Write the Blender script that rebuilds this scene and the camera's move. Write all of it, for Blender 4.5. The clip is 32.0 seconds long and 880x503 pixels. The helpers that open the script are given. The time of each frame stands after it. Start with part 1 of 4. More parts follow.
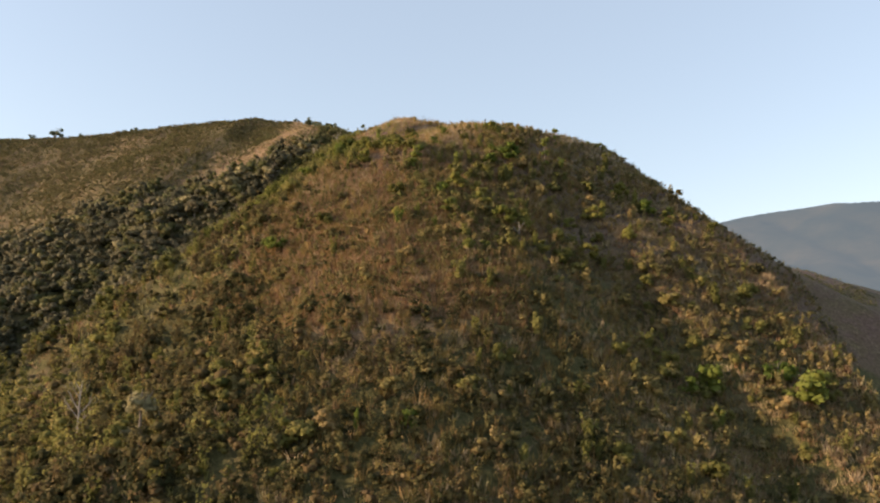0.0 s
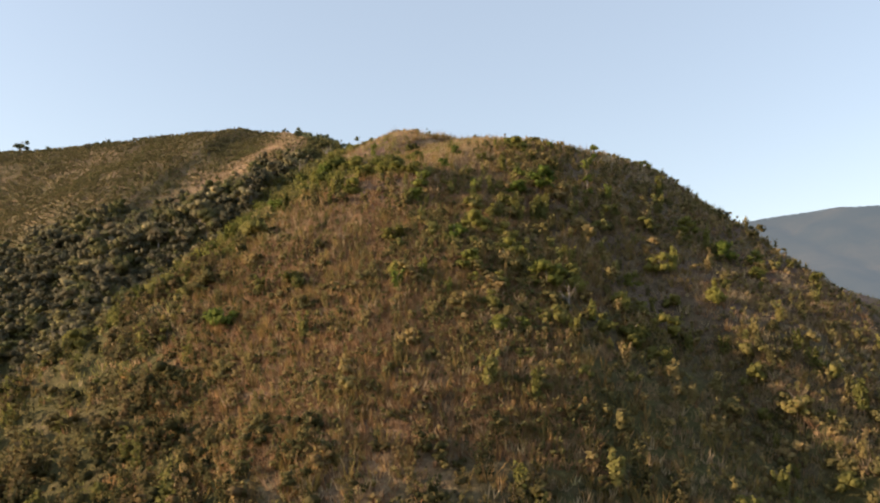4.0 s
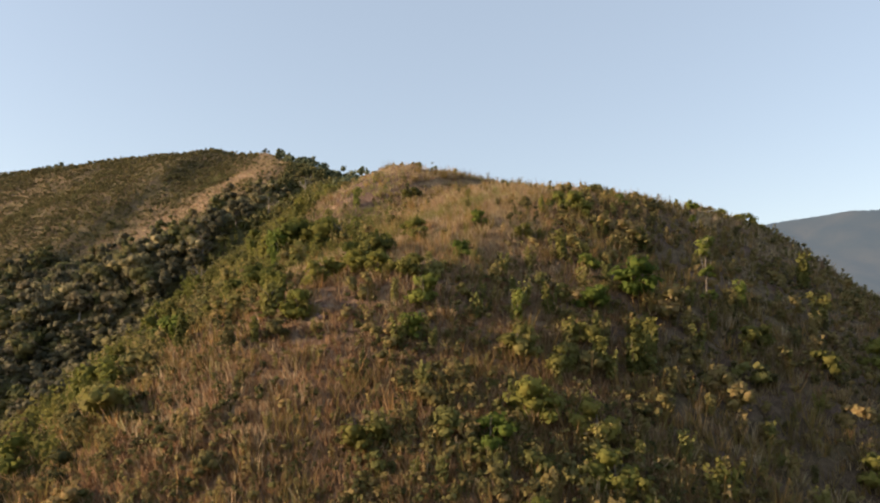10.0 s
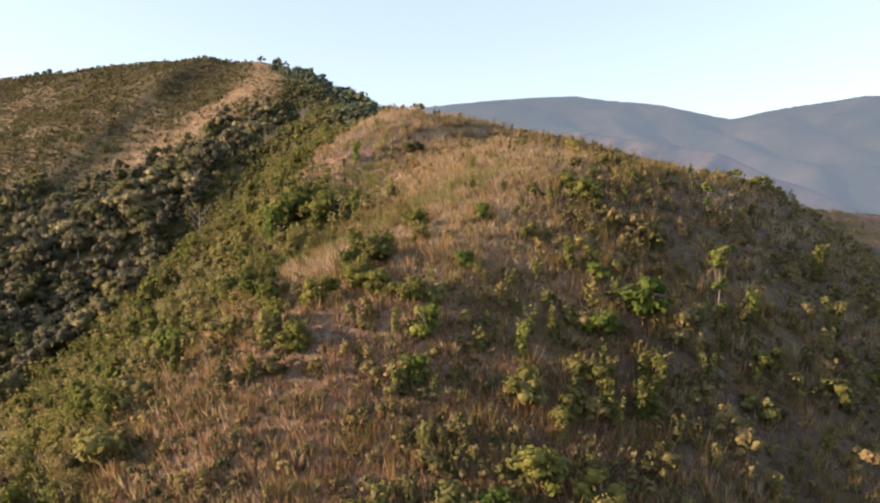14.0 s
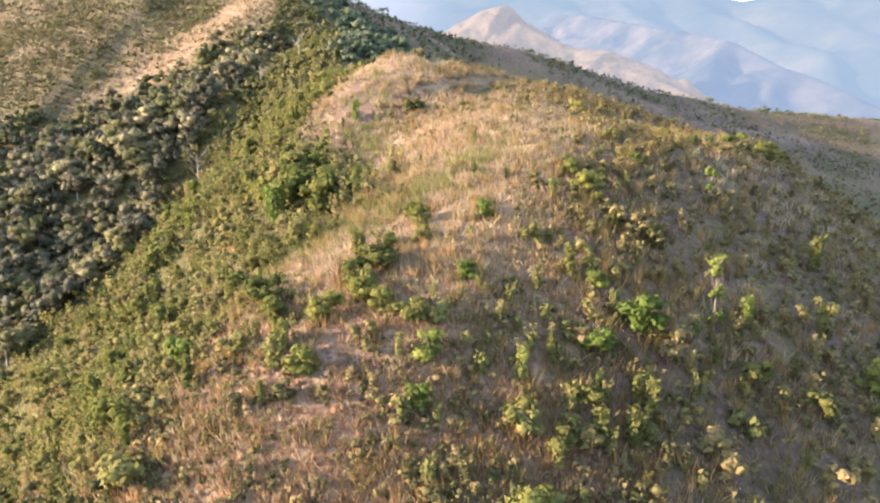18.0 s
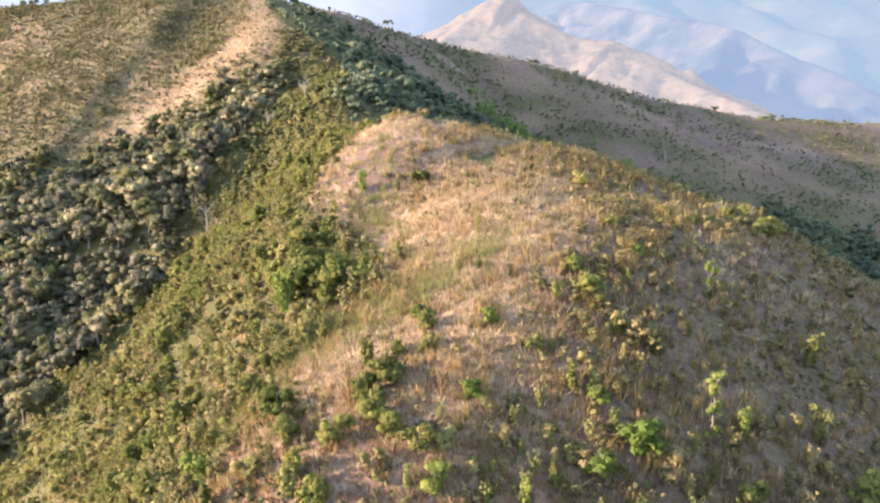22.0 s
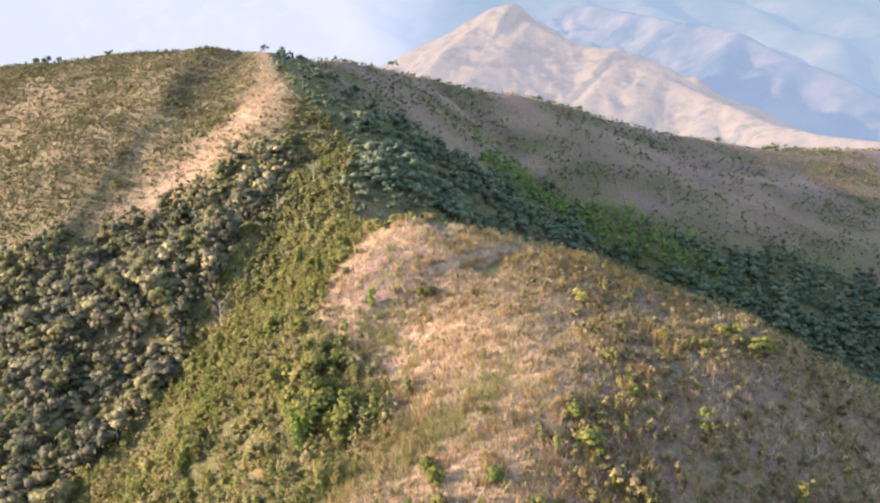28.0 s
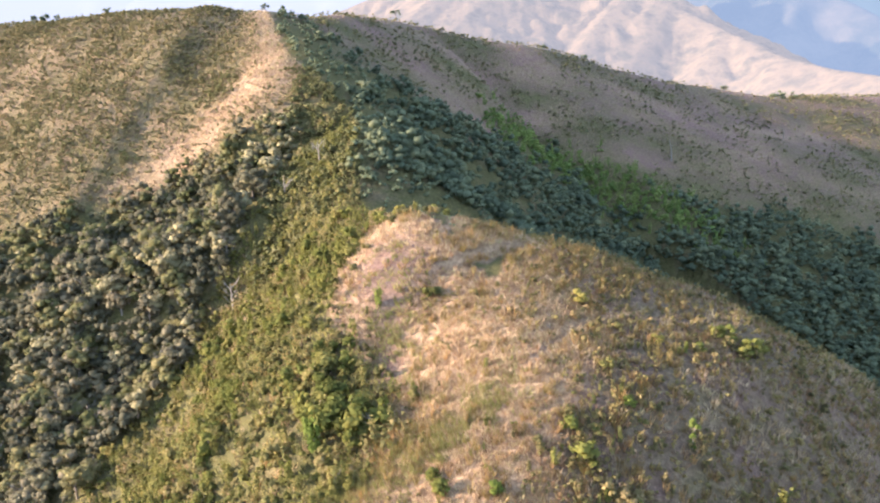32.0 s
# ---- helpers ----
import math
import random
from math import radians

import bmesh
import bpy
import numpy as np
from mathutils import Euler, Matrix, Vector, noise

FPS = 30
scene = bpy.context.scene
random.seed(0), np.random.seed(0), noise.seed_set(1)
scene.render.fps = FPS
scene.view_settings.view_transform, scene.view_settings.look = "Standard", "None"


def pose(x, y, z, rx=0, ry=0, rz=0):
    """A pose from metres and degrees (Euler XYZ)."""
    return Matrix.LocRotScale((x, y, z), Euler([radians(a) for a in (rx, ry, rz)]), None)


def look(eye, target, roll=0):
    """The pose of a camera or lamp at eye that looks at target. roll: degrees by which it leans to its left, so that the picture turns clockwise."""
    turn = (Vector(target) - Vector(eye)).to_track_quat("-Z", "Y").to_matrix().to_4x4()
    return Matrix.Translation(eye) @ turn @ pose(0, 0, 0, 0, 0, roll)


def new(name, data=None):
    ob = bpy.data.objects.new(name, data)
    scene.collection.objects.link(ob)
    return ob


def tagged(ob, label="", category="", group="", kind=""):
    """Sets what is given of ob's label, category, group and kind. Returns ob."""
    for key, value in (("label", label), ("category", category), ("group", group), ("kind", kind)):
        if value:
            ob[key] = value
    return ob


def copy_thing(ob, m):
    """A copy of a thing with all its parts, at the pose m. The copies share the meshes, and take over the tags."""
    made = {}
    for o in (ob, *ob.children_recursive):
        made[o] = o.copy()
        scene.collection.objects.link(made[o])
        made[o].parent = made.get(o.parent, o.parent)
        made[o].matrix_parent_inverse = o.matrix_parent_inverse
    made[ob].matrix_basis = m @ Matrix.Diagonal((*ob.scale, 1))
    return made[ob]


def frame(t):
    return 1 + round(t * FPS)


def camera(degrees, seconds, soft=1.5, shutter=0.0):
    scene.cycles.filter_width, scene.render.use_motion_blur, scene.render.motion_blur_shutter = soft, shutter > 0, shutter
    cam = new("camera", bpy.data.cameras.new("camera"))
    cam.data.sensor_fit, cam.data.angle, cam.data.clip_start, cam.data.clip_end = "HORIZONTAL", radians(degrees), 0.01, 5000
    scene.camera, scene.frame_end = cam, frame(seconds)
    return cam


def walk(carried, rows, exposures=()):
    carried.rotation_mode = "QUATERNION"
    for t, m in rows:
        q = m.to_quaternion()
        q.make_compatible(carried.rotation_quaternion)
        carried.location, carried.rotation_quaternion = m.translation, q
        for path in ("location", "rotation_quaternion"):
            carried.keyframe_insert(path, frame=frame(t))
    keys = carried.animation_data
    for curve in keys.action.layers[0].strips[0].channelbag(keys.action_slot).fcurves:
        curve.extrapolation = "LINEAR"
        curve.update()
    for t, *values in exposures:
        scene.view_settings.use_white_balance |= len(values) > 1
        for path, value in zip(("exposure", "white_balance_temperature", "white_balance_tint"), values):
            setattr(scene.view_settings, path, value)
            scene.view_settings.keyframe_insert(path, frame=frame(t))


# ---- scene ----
cam = camera(63.7, 32.0, soft=2.15)
EXPOSURES = [(0, 1.082, 7150, 20), (6, 1.03, 7150, 20), (10, 0.927, 7150, 20), (14, 1.37, 6650, 25), (17, 2.245, 6150, 20), (19, 2.596, 5950, 21), (25, 2.472, 5950, 21), (29.5, 2.451, 5950, 21), (32, 2.554, 5900, 22)]
PATH = [
    (0, (1.527, -0.989, 40.904), (1.509, 0.992, 41.173), 0.1),
    (0.5, (1.19, 3.1, 42.556), (1.173, 5.082, 42.825), 0.0),
    (1, (0.888, 6.724, 43.891), (0.871, 8.705, 44.163), 0.0),
    (1.5, (0.65, 10.391, 45.31), (0.633, 12.372, 45.583), -0.0),
    (2, (0.429, 13.868, 46.583), (0.41, 15.849, 46.859), -0.1),
    (2.5, (0.134, 17.513, 48.043), (0.117, 19.494, 48.32), -0.1),
    (3, (-0.014, 21.126, 49.405), (-0.033, 23.106, 49.684), -0.2),
    (3.5, (-0.177, 24.775, 50.88), (-0.197, 26.755, 51.161), -0.2),
    (5.5, (-0.558, 39.491, 56.99), (-0.583, 41.47, 57.277), -0.3),
    (6, (-0.685, 42.559, 58.465), (-0.71, 44.539, 58.751), -0.4),
    (6.5, (-0.774, 46.276, 59.911), (-0.8, 48.254, 60.201), -0.3),
    (7, (-0.941, 49.401, 61.289), (-0.966, 51.38, 61.58), -0.3),
    (7.5, (-1.04, 52.572, 62.816), (-1.067, 54.55, 63.107), -0.3),
    (8, (-1.144, 56.288, 64.489), (-1.172, 58.266, 64.78), -0.4),
    (8.5, (-1.231, 59.711, 65.904), (-1.26, 61.689, 66.197), -0.5),
    (9, (-1.323, 63.192, 67.402), (-1.354, 65.169, 67.696), -0.5),
    (9.5, (-1.417, 66.402, 68.848), (-1.45, 68.379, 69.145), -0.5),
    (10, (-1.509, 69.219, 70.597), (-1.545, 71.197, 70.893), -0.5),
    (10.5, (-1.524, 70.782, 72.102), (-1.566, 72.763, 72.374), -0.4),
    (11, (-1.504, 71.356, 73.616), (-1.549, 73.343, 73.838), -0.4),
    (11.5, (-1.495, 71.401, 75.069), (-1.539, 73.393, 75.238), -0.4),
    (12, (-1.473, 71.423, 76.351), (-1.518, 73.418, 76.477), -0.3),
    (12.5, (-1.469, 71.336, 77.762), (-1.513, 73.334, 77.847), -0.3),
    (13, (-1.465, 71.287, 78.9), (-1.509, 73.286, 78.949), -0.3),
    (13.5, (-1.477, 71.214, 80.121), (-1.522, 73.213, 80.13), -0.3),
    (14, (-1.476, 71.198, 81.352), (-1.522, 73.197, 81.321), -0.2),
    (14.5, (-1.483, 71.223, 82.526), (-1.529, 73.222, 82.456), -0.1),
    (16.5, (-1.642, 71.094, 87.451), (-1.685, 73.08, 87.221), -0.1),
    (17, (-1.635, 71.194, 88.747), (-1.678, 73.175, 88.474), -0.1),
    (17.5, (-1.701, 71.315, 90.003), (-1.742, 73.29, 89.693), -0.0),
    (18, (-1.757, 71.53, 91.411), (-1.799, 73.499, 91.066), -0.1),
    (18.5, (-1.765, 71.76, 92.889), (-1.81, 73.724, 92.517), -0.1),
    (19, (-1.712, 71.952, 94.275), (-1.76, 73.915, 93.893), -0.1),
    (19.5, (-1.747, 71.961, 95.714), (-1.797, 73.923, 95.332), -0.2),
    (20, (-1.784, 71.923, 97.128), (-1.835, 73.885, 96.745), -0.2),
    (20.5, (-1.81, 71.83, 98.559), (-1.862, 73.792, 98.176), -0.2),
    (21, (-1.865, 71.797, 100.021), (-1.917, 73.759, 99.637), -0.2),
    (21.5, (-1.832, 71.781, 101.518), (-1.887, 73.743, 101.134), -0.2),
    (22, (-1.842, 71.747, 102.941), (-1.897, 73.709, 102.558), -0.3),
    (22.5, (-1.857, 71.668, 104.487), (-1.913, 73.63, 104.103), -0.4),
    (23, (-1.856, 71.612, 105.927), (-1.913, 73.574, 105.543), -0.4),
    (23.5, (-1.861, 71.627, 107.286), (-1.919, 73.589, 106.903), -0.5),
    (24, (-1.797, 71.598, 108.649), (-1.858, 73.56, 108.266), -0.5),
    (24.5, (-1.778, 71.526, 110.107), (-1.84, 73.488, 109.724), -0.6),
    (25, (-1.665, 71.572, 111.437), (-1.73, 73.534, 111.054), -0.7),
    (25.5, (-1.656, 71.584, 112.734), (-1.722, 73.546, 112.352), -0.7),
    (27.5, (-1.765, 71.298, 118.291), (-1.835, 73.26, 117.91), -0.9),
    (28, (-1.719, 71.173, 119.644), (-1.791, 73.135, 119.263), -0.9),
    (28.5, (-1.712, 71.081, 121.087), (-1.784, 73.043, 120.706), -0.9),
    (29, (-1.664, 71.017, 122.338), (-1.738, 72.979, 121.958), -0.9),
    (29.5, (-1.634, 70.914, 123.724), (-1.709, 72.873, 123.329), -1.0),
    (30, (-1.599, 70.819, 125.168), (-1.676, 72.771, 124.739), -1.0),
    (30.5, (-1.675, 70.775, 126.566), (-1.753, 72.716, 126.092), -1.0),
    (31, (-1.697, 70.624, 127.901), (-1.776, 72.554, 127.382), -1.0),
    (31.5, (-1.73, 70.528, 129.365), (-1.81, 72.446, 128.806), -1.0),
    (32, (-1.77, 70.494, 130.739), (-1.851, 72.408, 130.164), -1.0),
]
walk(cam, [(t, look(eye, target, roll)) for t, eye, target, roll in PATH], EXPOSURES)

# ---- light ----
SUN_AZIMUTH, SUN_HEIGHT = radians(-98), radians(15)   # from +y towards +x; above the horizon
world = bpy.data.worlds.new("sky")
scene.world = world
world.use_nodes = True
wn, wl = world.node_tree.nodes, world.node_tree.links
sky = wn.new("ShaderNodeTexSky")
sky.sky_type, sky.sun_disc = "NISHITA", False
sky.sun_elevation, sky.sun_rotation = SUN_HEIGHT, SUN_AZIMUTH
sky.air_density, sky.dust_density, sky.ozone_density = 1.1, 0.7, 1.0
wn["Background"].inputs["Strength"].default_value = 0.132
haze = wn.new("ShaderNodeMix")
haze.data_type = "RGBA"
haze.inputs[0].default_value, haze.inputs[7].default_value = 0.45, (2.25, 3.0, 3.65, 1)   # thin even haze over the whole sky
wl.new(sky.outputs[0], haze.inputs[6])
wl.new(haze.outputs[2], wn["Background"].inputs["Color"])
sun = new("sun", bpy.data.lights.new("sun", "SUN"))
sun.data.energy, sun.data.angle, sun.data.color = 4.5, radians(0.8), (1.0, 0.79, 0.55)
sun_way = Vector((math.sin(SUN_AZIMUTH) * math.cos(SUN_HEIGHT), math.cos(SUN_AZIMUTH) * math.cos(SUN_HEIGHT), math.sin(SUN_HEIGHT)))
sun.matrix_world = look(sun_way * 300, (0, 0, 0))

# ---- materials ----


def nodes_of(name):
    m = bpy.data.materials.new(name)
    m.use_nodes = True
    return m, m.node_tree.nodes, m.node_tree.links, m.node_tree.nodes["Principled BSDF"]


def noise_node(n, l, scale, detail=4.0, rough=0.6, source="Object"):
    co, tex = n.new("ShaderNodeTexCoord"), n.new("ShaderNodeTexNoise")
    tex.inputs["Scale"].default_value, tex.inputs["Detail"].default_value, tex.inputs["Roughness"].default_value = scale, detail, rough
    l.new(co.outputs[source], tex.inputs["Vector"])
    return tex.outputs["Fac"]


def ramp_node(n, l, fac, stops):
    r = n.new("ShaderNodeValToRGB")
    while len(r.color_ramp.elements) < len(stops):
        r.color_ramp.elements.new(0.5)
    for e, (p, c) in zip(r.color_ramp.elements, stops):
        e.position, e.color = p, (*c, 1)
    l.new(fac, r.inputs["Fac"])
    return r.outputs["Color"]


def mix_node(n, l, fac, a, b, kind="MIX"):
    m = n.new("ShaderNodeMix")
    m.data_type, m.blend_type = "RGBA", kind
    for socket, value in ((m.inputs[0], fac), (m.inputs[6], a), (m.inputs[7], b)):
        if isinstance(value, (int, float)):
            socket.default_value = value
        elif isinstance(value, tuple):
            socket.default_value = (*value, 1)
        else:
            l.new(value, socket)
    return m.outputs[2]


def math_node(n, l, op, a, b=0.0):
    m = n.new("ShaderNodeMath")
    m.operation = op
    for socket, value in zip(m.inputs, (a, b)):
        if isinstance(value, (int, float)):
            socket.default_value = value
        else:
            l.new(value, socket)
    return m.outputs[0]


def attr_node(n, name):
    a = n.new("ShaderNodeAttribute")
    a.attribute_name = name
    return a.outputs["Fac"]


def bump_node(n, l, height, strength, distance, bsdf):
    b = n.new("ShaderNodeBump")
    b.inputs["Strength"].default_value, b.inputs["Distance"].default_value = strength, distance
    l.new(height, b.inputs["Height"])
    l.new(b.outputs[0], bsdf.inputs["Normal"])


def ground_material():
    """Dry straw, red-brown soil and green low growth, mixed by the land cover written into the mesh."""
    m, n, l, b = nodes_of("hill_ground")
    fine, mid, wide = noise_node(n, l, 1.6, 6, 0.7), noise_node(n, l, 0.25, 5, 0.65), noise_node(n, l, 0.045, 3, 0.5)
    straw = ramp_node(n, l, fine, [(0.3, (0.10, 0.062, 0.040)), (0.5, (0.245, 0.165, 0.10)), (0.72, (0.39, 0.288, 0.175))])
    soil = ramp_node(n, l, fine, [(0.3, (0.072, 0.041, 0.033)), (0.55, (0.155, 0.098, 0.080)), (0.75, (0.235, 0.158, 0.128))])
    green = ramp_node(n, l, fine, [(0.3, (0.034, 0.034, 0.014)), (0.55, (0.085, 0.078, 0.031)), (0.75, (0.16, 0.138, 0.058))])
    bare = math_node(n, l, "ADD", attr_node(n, "soil"), math_node(n, l, "MULTIPLY", math_node(n, l, "SUBTRACT", mid, 0.5), 1.6))
    lush = math_node(n, l, "ADD", attr_node(n, "green"), math_node(n, l, "MULTIPLY", math_node(n, l, "SUBTRACT", mid, 0.5), -1.4))
    lush = math_node(n, l, "ADD", lush, math_node(n, l, "MULTIPLY", math_node(n, l, "SUBTRACT", wide, 0.5), 0.8))
    for k in (bare, lush):
        k.node.use_clamp = True
    c = mix_node(n, l, bare, straw, soil)
    c = mix_node(n, l, lush, c, green)
    l.new(c, b.inputs["Base Color"])
    b.inputs["Roughness"].default_value = 0.95
    b.inputs["Specular IOR Level"].default_value = 0.1
    bump_node(n, l, math_node(n, l, "ADD", fine, mid), 0.7, 0.5, b)
    return m


def leaf_material(name, stops, rough=0.8, through_light=0.42):
    """Foliage: the tone differs from plant to plant and from leaf to leaf."""
    m, n, l, b = nodes_of(name)
    info, geo = n.new("ShaderNodeObjectInfo"), n.new("ShaderNodeNewGeometry")
    tone = math_node(n, l, "FRACT", math_node(n, l, "ADD", attr_node(n, "tone"), info.outputs["Random"]))
    leaf = math_node(n, l, "MULTIPLY", math_node(n, l, "SUBTRACT", geo.outputs["Random Per Island"], 0.5), 0.3)
    tone = math_node(n, l, "ADD", math_node(n, l, "MULTIPLY", tone, 0.8), math_node(n, l, "ADD", leaf, 0.1))
    c = ramp_node(n, l, tone, stops)
    l.new(c, b.inputs["Base Color"])
    b.inputs["Roughness"].default_value = rough
    b.inputs["Specular IOR Level"].default_value = 0.06
    t, mixer = n.new("ShaderNodeBsdfTranslucent"), n.new("ShaderNodeMixShader")
    l.new(c, t.inputs["Color"])
    mixer.inputs[0].default_value = through_light
    l.new(b.outputs[0], mixer.inputs[1])
    l.new(t.outputs[0], mixer.inputs[2])
    l.new(mixer.outputs[0], n["Material Output"].inputs["Surface"])
    return m


def bark_material(name, dark, light):
    m, n, l, b = nodes_of(name)
    f = noise_node(n, l, 6, 5, 0.7)
    l.new(ramp_node(n, l, f, [(0.3, dark), (0.7, light)]), b.inputs["Base Color"])
    b.inputs["Roughness"].default_value = 0.9
    bump_node(n, l, f, 0.6, 0.03, b)
    return m


GROUND = ground_material()
STALK = leaf_material("stalks", [(0.0, (0.11, 0.068, 0.035)), (0.3, (0.175, 0.13, 0.052)), (0.6, (0.235, 0.185, 0.065)), (0.85, (0.34, 0.20, 0.085)), (1.0, (0.43, 0.30, 0.15))], 0.8, 0.45)
RUST = leaf_material("rust_grass", [(0.0, (0.15, 0.080, 0.048)), (0.4, (0.275, 0.165, 0.09)), (0.8, (0.375, 0.25, 0.145)), (1.0, (0.285, 0.212, 0.092))], 0.8, 0.45)
CLUMP = leaf_material("clump_leaves", [(0.0, (0.07, 0.082, 0.022)), (0.5, (0.125, 0.135, 0.034)), (1.0, (0.20, 0.19, 0.05))], 0.8, 0.45)
DULL_GRASS = leaf_material("dull_grass", [(0.0, (0.17, 0.12, 0.07)), (0.5, (0.27, 0.20, 0.115)), (1.0, (0.36, 0.28, 0.165))], 0.8, 0.45)
GRASS = leaf_material("dry_grass", [(0.0, (0.19, 0.13, 0.088)), (0.4, (0.35, 0.255, 0.155)), (0.75, (0.45, 0.355, 0.225)), (1.0, (0.32, 0.295, 0.12))], 0.8, 0.45)
YELLOW_GRASS = leaf_material("yellow_green_grass", [(0.0, (0.14, 0.15, 0.05)), (0.5, (0.215, 0.208, 0.073)), (1.0, (0.30, 0.265, 0.107))], 0.8, 0.45)
SCRUB = leaf_material("scrub_leaves", [(0.0, (0.068, 0.064, 0.03)), (0.35, (0.145, 0.128, 0.052)), (0.65, (0.225, 0.185, 0.072)), (1.0, (0.33, 0.235, 0.11))])
FRESH = leaf_material("fresh_leaves", [(0.0, (0.08, 0.115, 0.024)), (0.5, (0.13, 0.165, 0.036)), (1.0, (0.205, 0.215, 0.055))], 0.8, 0.45)
FOREST = leaf_material("forest_leaves", [(0.0, (0.058, 0.060, 0.040)), (0.35, (0.098, 0.096, 0.060)), (0.65, (0.138, 0.128, 0.080)), (0.88, (0.17, 0.15, 0.094)), (1.0, (0.215, 0.18, 0.115))])
OLIVE = leaf_material("olive_leaves", [(0.0, (0.075, 0.079, 0.039)), (0.5, (0.131, 0.128, 0.060)), (1.0, (0.213, 0.186, 0.091))], 0.8, 0.4)
FLANK = leaf_material("flank_leaves", [(0.0, (0.075, 0.083, 0.027)), (0.4, (0.148, 0.142, 0.041)), (0.75, (0.19, 0.182, 0.058)), (1.0, (0.26, 0.208, 0.082))], 0.8, 0.45)
YELLOW = leaf_material("yellowing_leaves", [(0.0, (0.115, 0.133, 0.034)), (0.5, (0.184, 0.186, 0.048)), (1.0, (0.270, 0.230, 0.067))], 0.8, 0.45)
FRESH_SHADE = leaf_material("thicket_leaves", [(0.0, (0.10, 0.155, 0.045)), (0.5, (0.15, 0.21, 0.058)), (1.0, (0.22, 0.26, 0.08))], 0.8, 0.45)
PALE_LEAF = leaf_material("pale_leaves", [(0.0, (0.17, 0.16, 0.09)), (0.5, (0.27, 0.24, 0.13)), (1.0, (0.36, 0.31, 0.17))])
HILL_SCRUB = leaf_material("hill_scrub_leaves", [(0.0, (0.085, 0.087, 0.038)), (0.5, (0.145, 0.134, 0.06)), (1.0, (0.225, 0.185, 0.092))], 0.8, 0.45)
WOOD_GREEN = leaf_material("wood_edge_leaves", [(0.0, (0.08, 0.09, 0.038)), (0.5, (0.14, 0.14, 0.06)), (1.0, (0.215, 0.19, 0.088))], 0.8, 0.45)
DULL_SCRUB = leaf_material("dull_scrub_leaves", [(0.0, (0.062, 0.066, 0.028)), (0.4, (0.118, 0.116, 0.045)), (0.7, (0.19, 0.165, 0.066)), (1.0, (0.25, 0.18, 0.095))], 0.8, 0.42)
PALE_OLIVE = leaf_material("pale_olive_leaves", [(0.0, (0.110, 0.117, 0.042)), (0.5, (0.186, 0.181, 0.060)), (1.0, (0.276, 0.234, 0.090))], 0.8, 0.45)
# The dull scrub colours at little over half, with shade painted in.
LOW_SHADE = leaf_material("low_shade_leaves", [(0.0, (0.036, 0.037, 0.017)), (0.4, (0.066, 0.065, 0.027)), (0.7, (0.108, 0.091, 0.040)), (1.0, (0.151, 0.104, 0.054))], 0.8, 0.42)
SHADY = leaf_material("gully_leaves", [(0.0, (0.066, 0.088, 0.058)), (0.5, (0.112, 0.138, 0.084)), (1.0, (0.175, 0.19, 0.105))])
BARK = bark_material("grey_brown_bark", (0.10, 0.08, 0.06), (0.24, 0.20, 0.16))
PALE_BARK = bark_material("bleached_bark", (0.15, 0.13, 0.11), (0.28, 0.25, 0.21))

# ---- terrain shape ----
# Ridges: crest points (x, y, z, rounding radius, slope on the left, slope on the right).
RIDGES = [
    [(2, -120, -70.0, 60, 0.77, 0.77), (2, 20, 0.9, 60, 0.70, 0.85), (2, 64, 31.8, 54, 0.75, 0.81), (0, 95, 56.4, 26, 1.21, 0.85), (-2, 113, 68.8, 37, 0.65, 1.04), (-3, 125, 78.7, 29, 0.91, 0.98), (-3, 146, 85.6, 11, 0.86, 1.09), (10.7, 184.3, 96.9, 24, 0.75, 0.72), (-10, 187, 99.7, 8, 0.85, 0.85)],
    [(-10, 187, 99.7, 14, 0.71, 0.71), (-22, 201, 99.3, 11, 0.93, 0.80), (-25, 216, 103.9, 22, 0.62, 0.80), (-28, 242, 107.8, 7, 1.02, 0.80), (-51, 270, 125.5, 16, 0.87, 0.80), (-65, 304, 137.6, 17, 0.83, 0.83)],
    [(-65, 304, 137.6, 9, 0.85, 0.85), (-82, 307, 142.0, 17, 0.79, 0.70), (-150, 316, 138.7, 14, 0.86, 0.70), (-230, 325, 135.0, 25, 0.70, 0.70), (-340, 345, 122.0, 30, 0.70, 0.70), (-700, 420, 60.0, 60, 0.60, 0.60)],
    [(-65, 304, 137.6, 25, 0.81, 0.81), (-53, 340, 139.8, 15, 0.60, 0.76), (-33, 395, 138.8, 18, 0.60, 0.72), (3, 404, 131.1, 14, 0.60, 0.72), (34, 414, 125.4, 8, 0.60, 0.50), (99, 431, 108.3, 15, 0.60, 0.44), (162, 452, 98.9, 20, 0.60, 0.45), (230, 490, 96.0, 25, 0.60, 0.50), (297, 553, 92.0, 30, 0.60, 0.50), (700, 900, 40.0, 60, 0.50, 0.50)],
    [(3, 164.8, 93.1, 13, 0.88, 0.88), (9, 166.8, 92.5, 13, 0.45, 0.72), (42.3, 177.8, 89.3, 21, 0.66, 0.68), (60, 177, 79.3, 16, 0.7, 0.75), (76, 173, 69.0, 12, 0.8, 0.85), (98, 166, 51.0, 12, 0.86, 0.86)],
]
FLOOR = -75.0
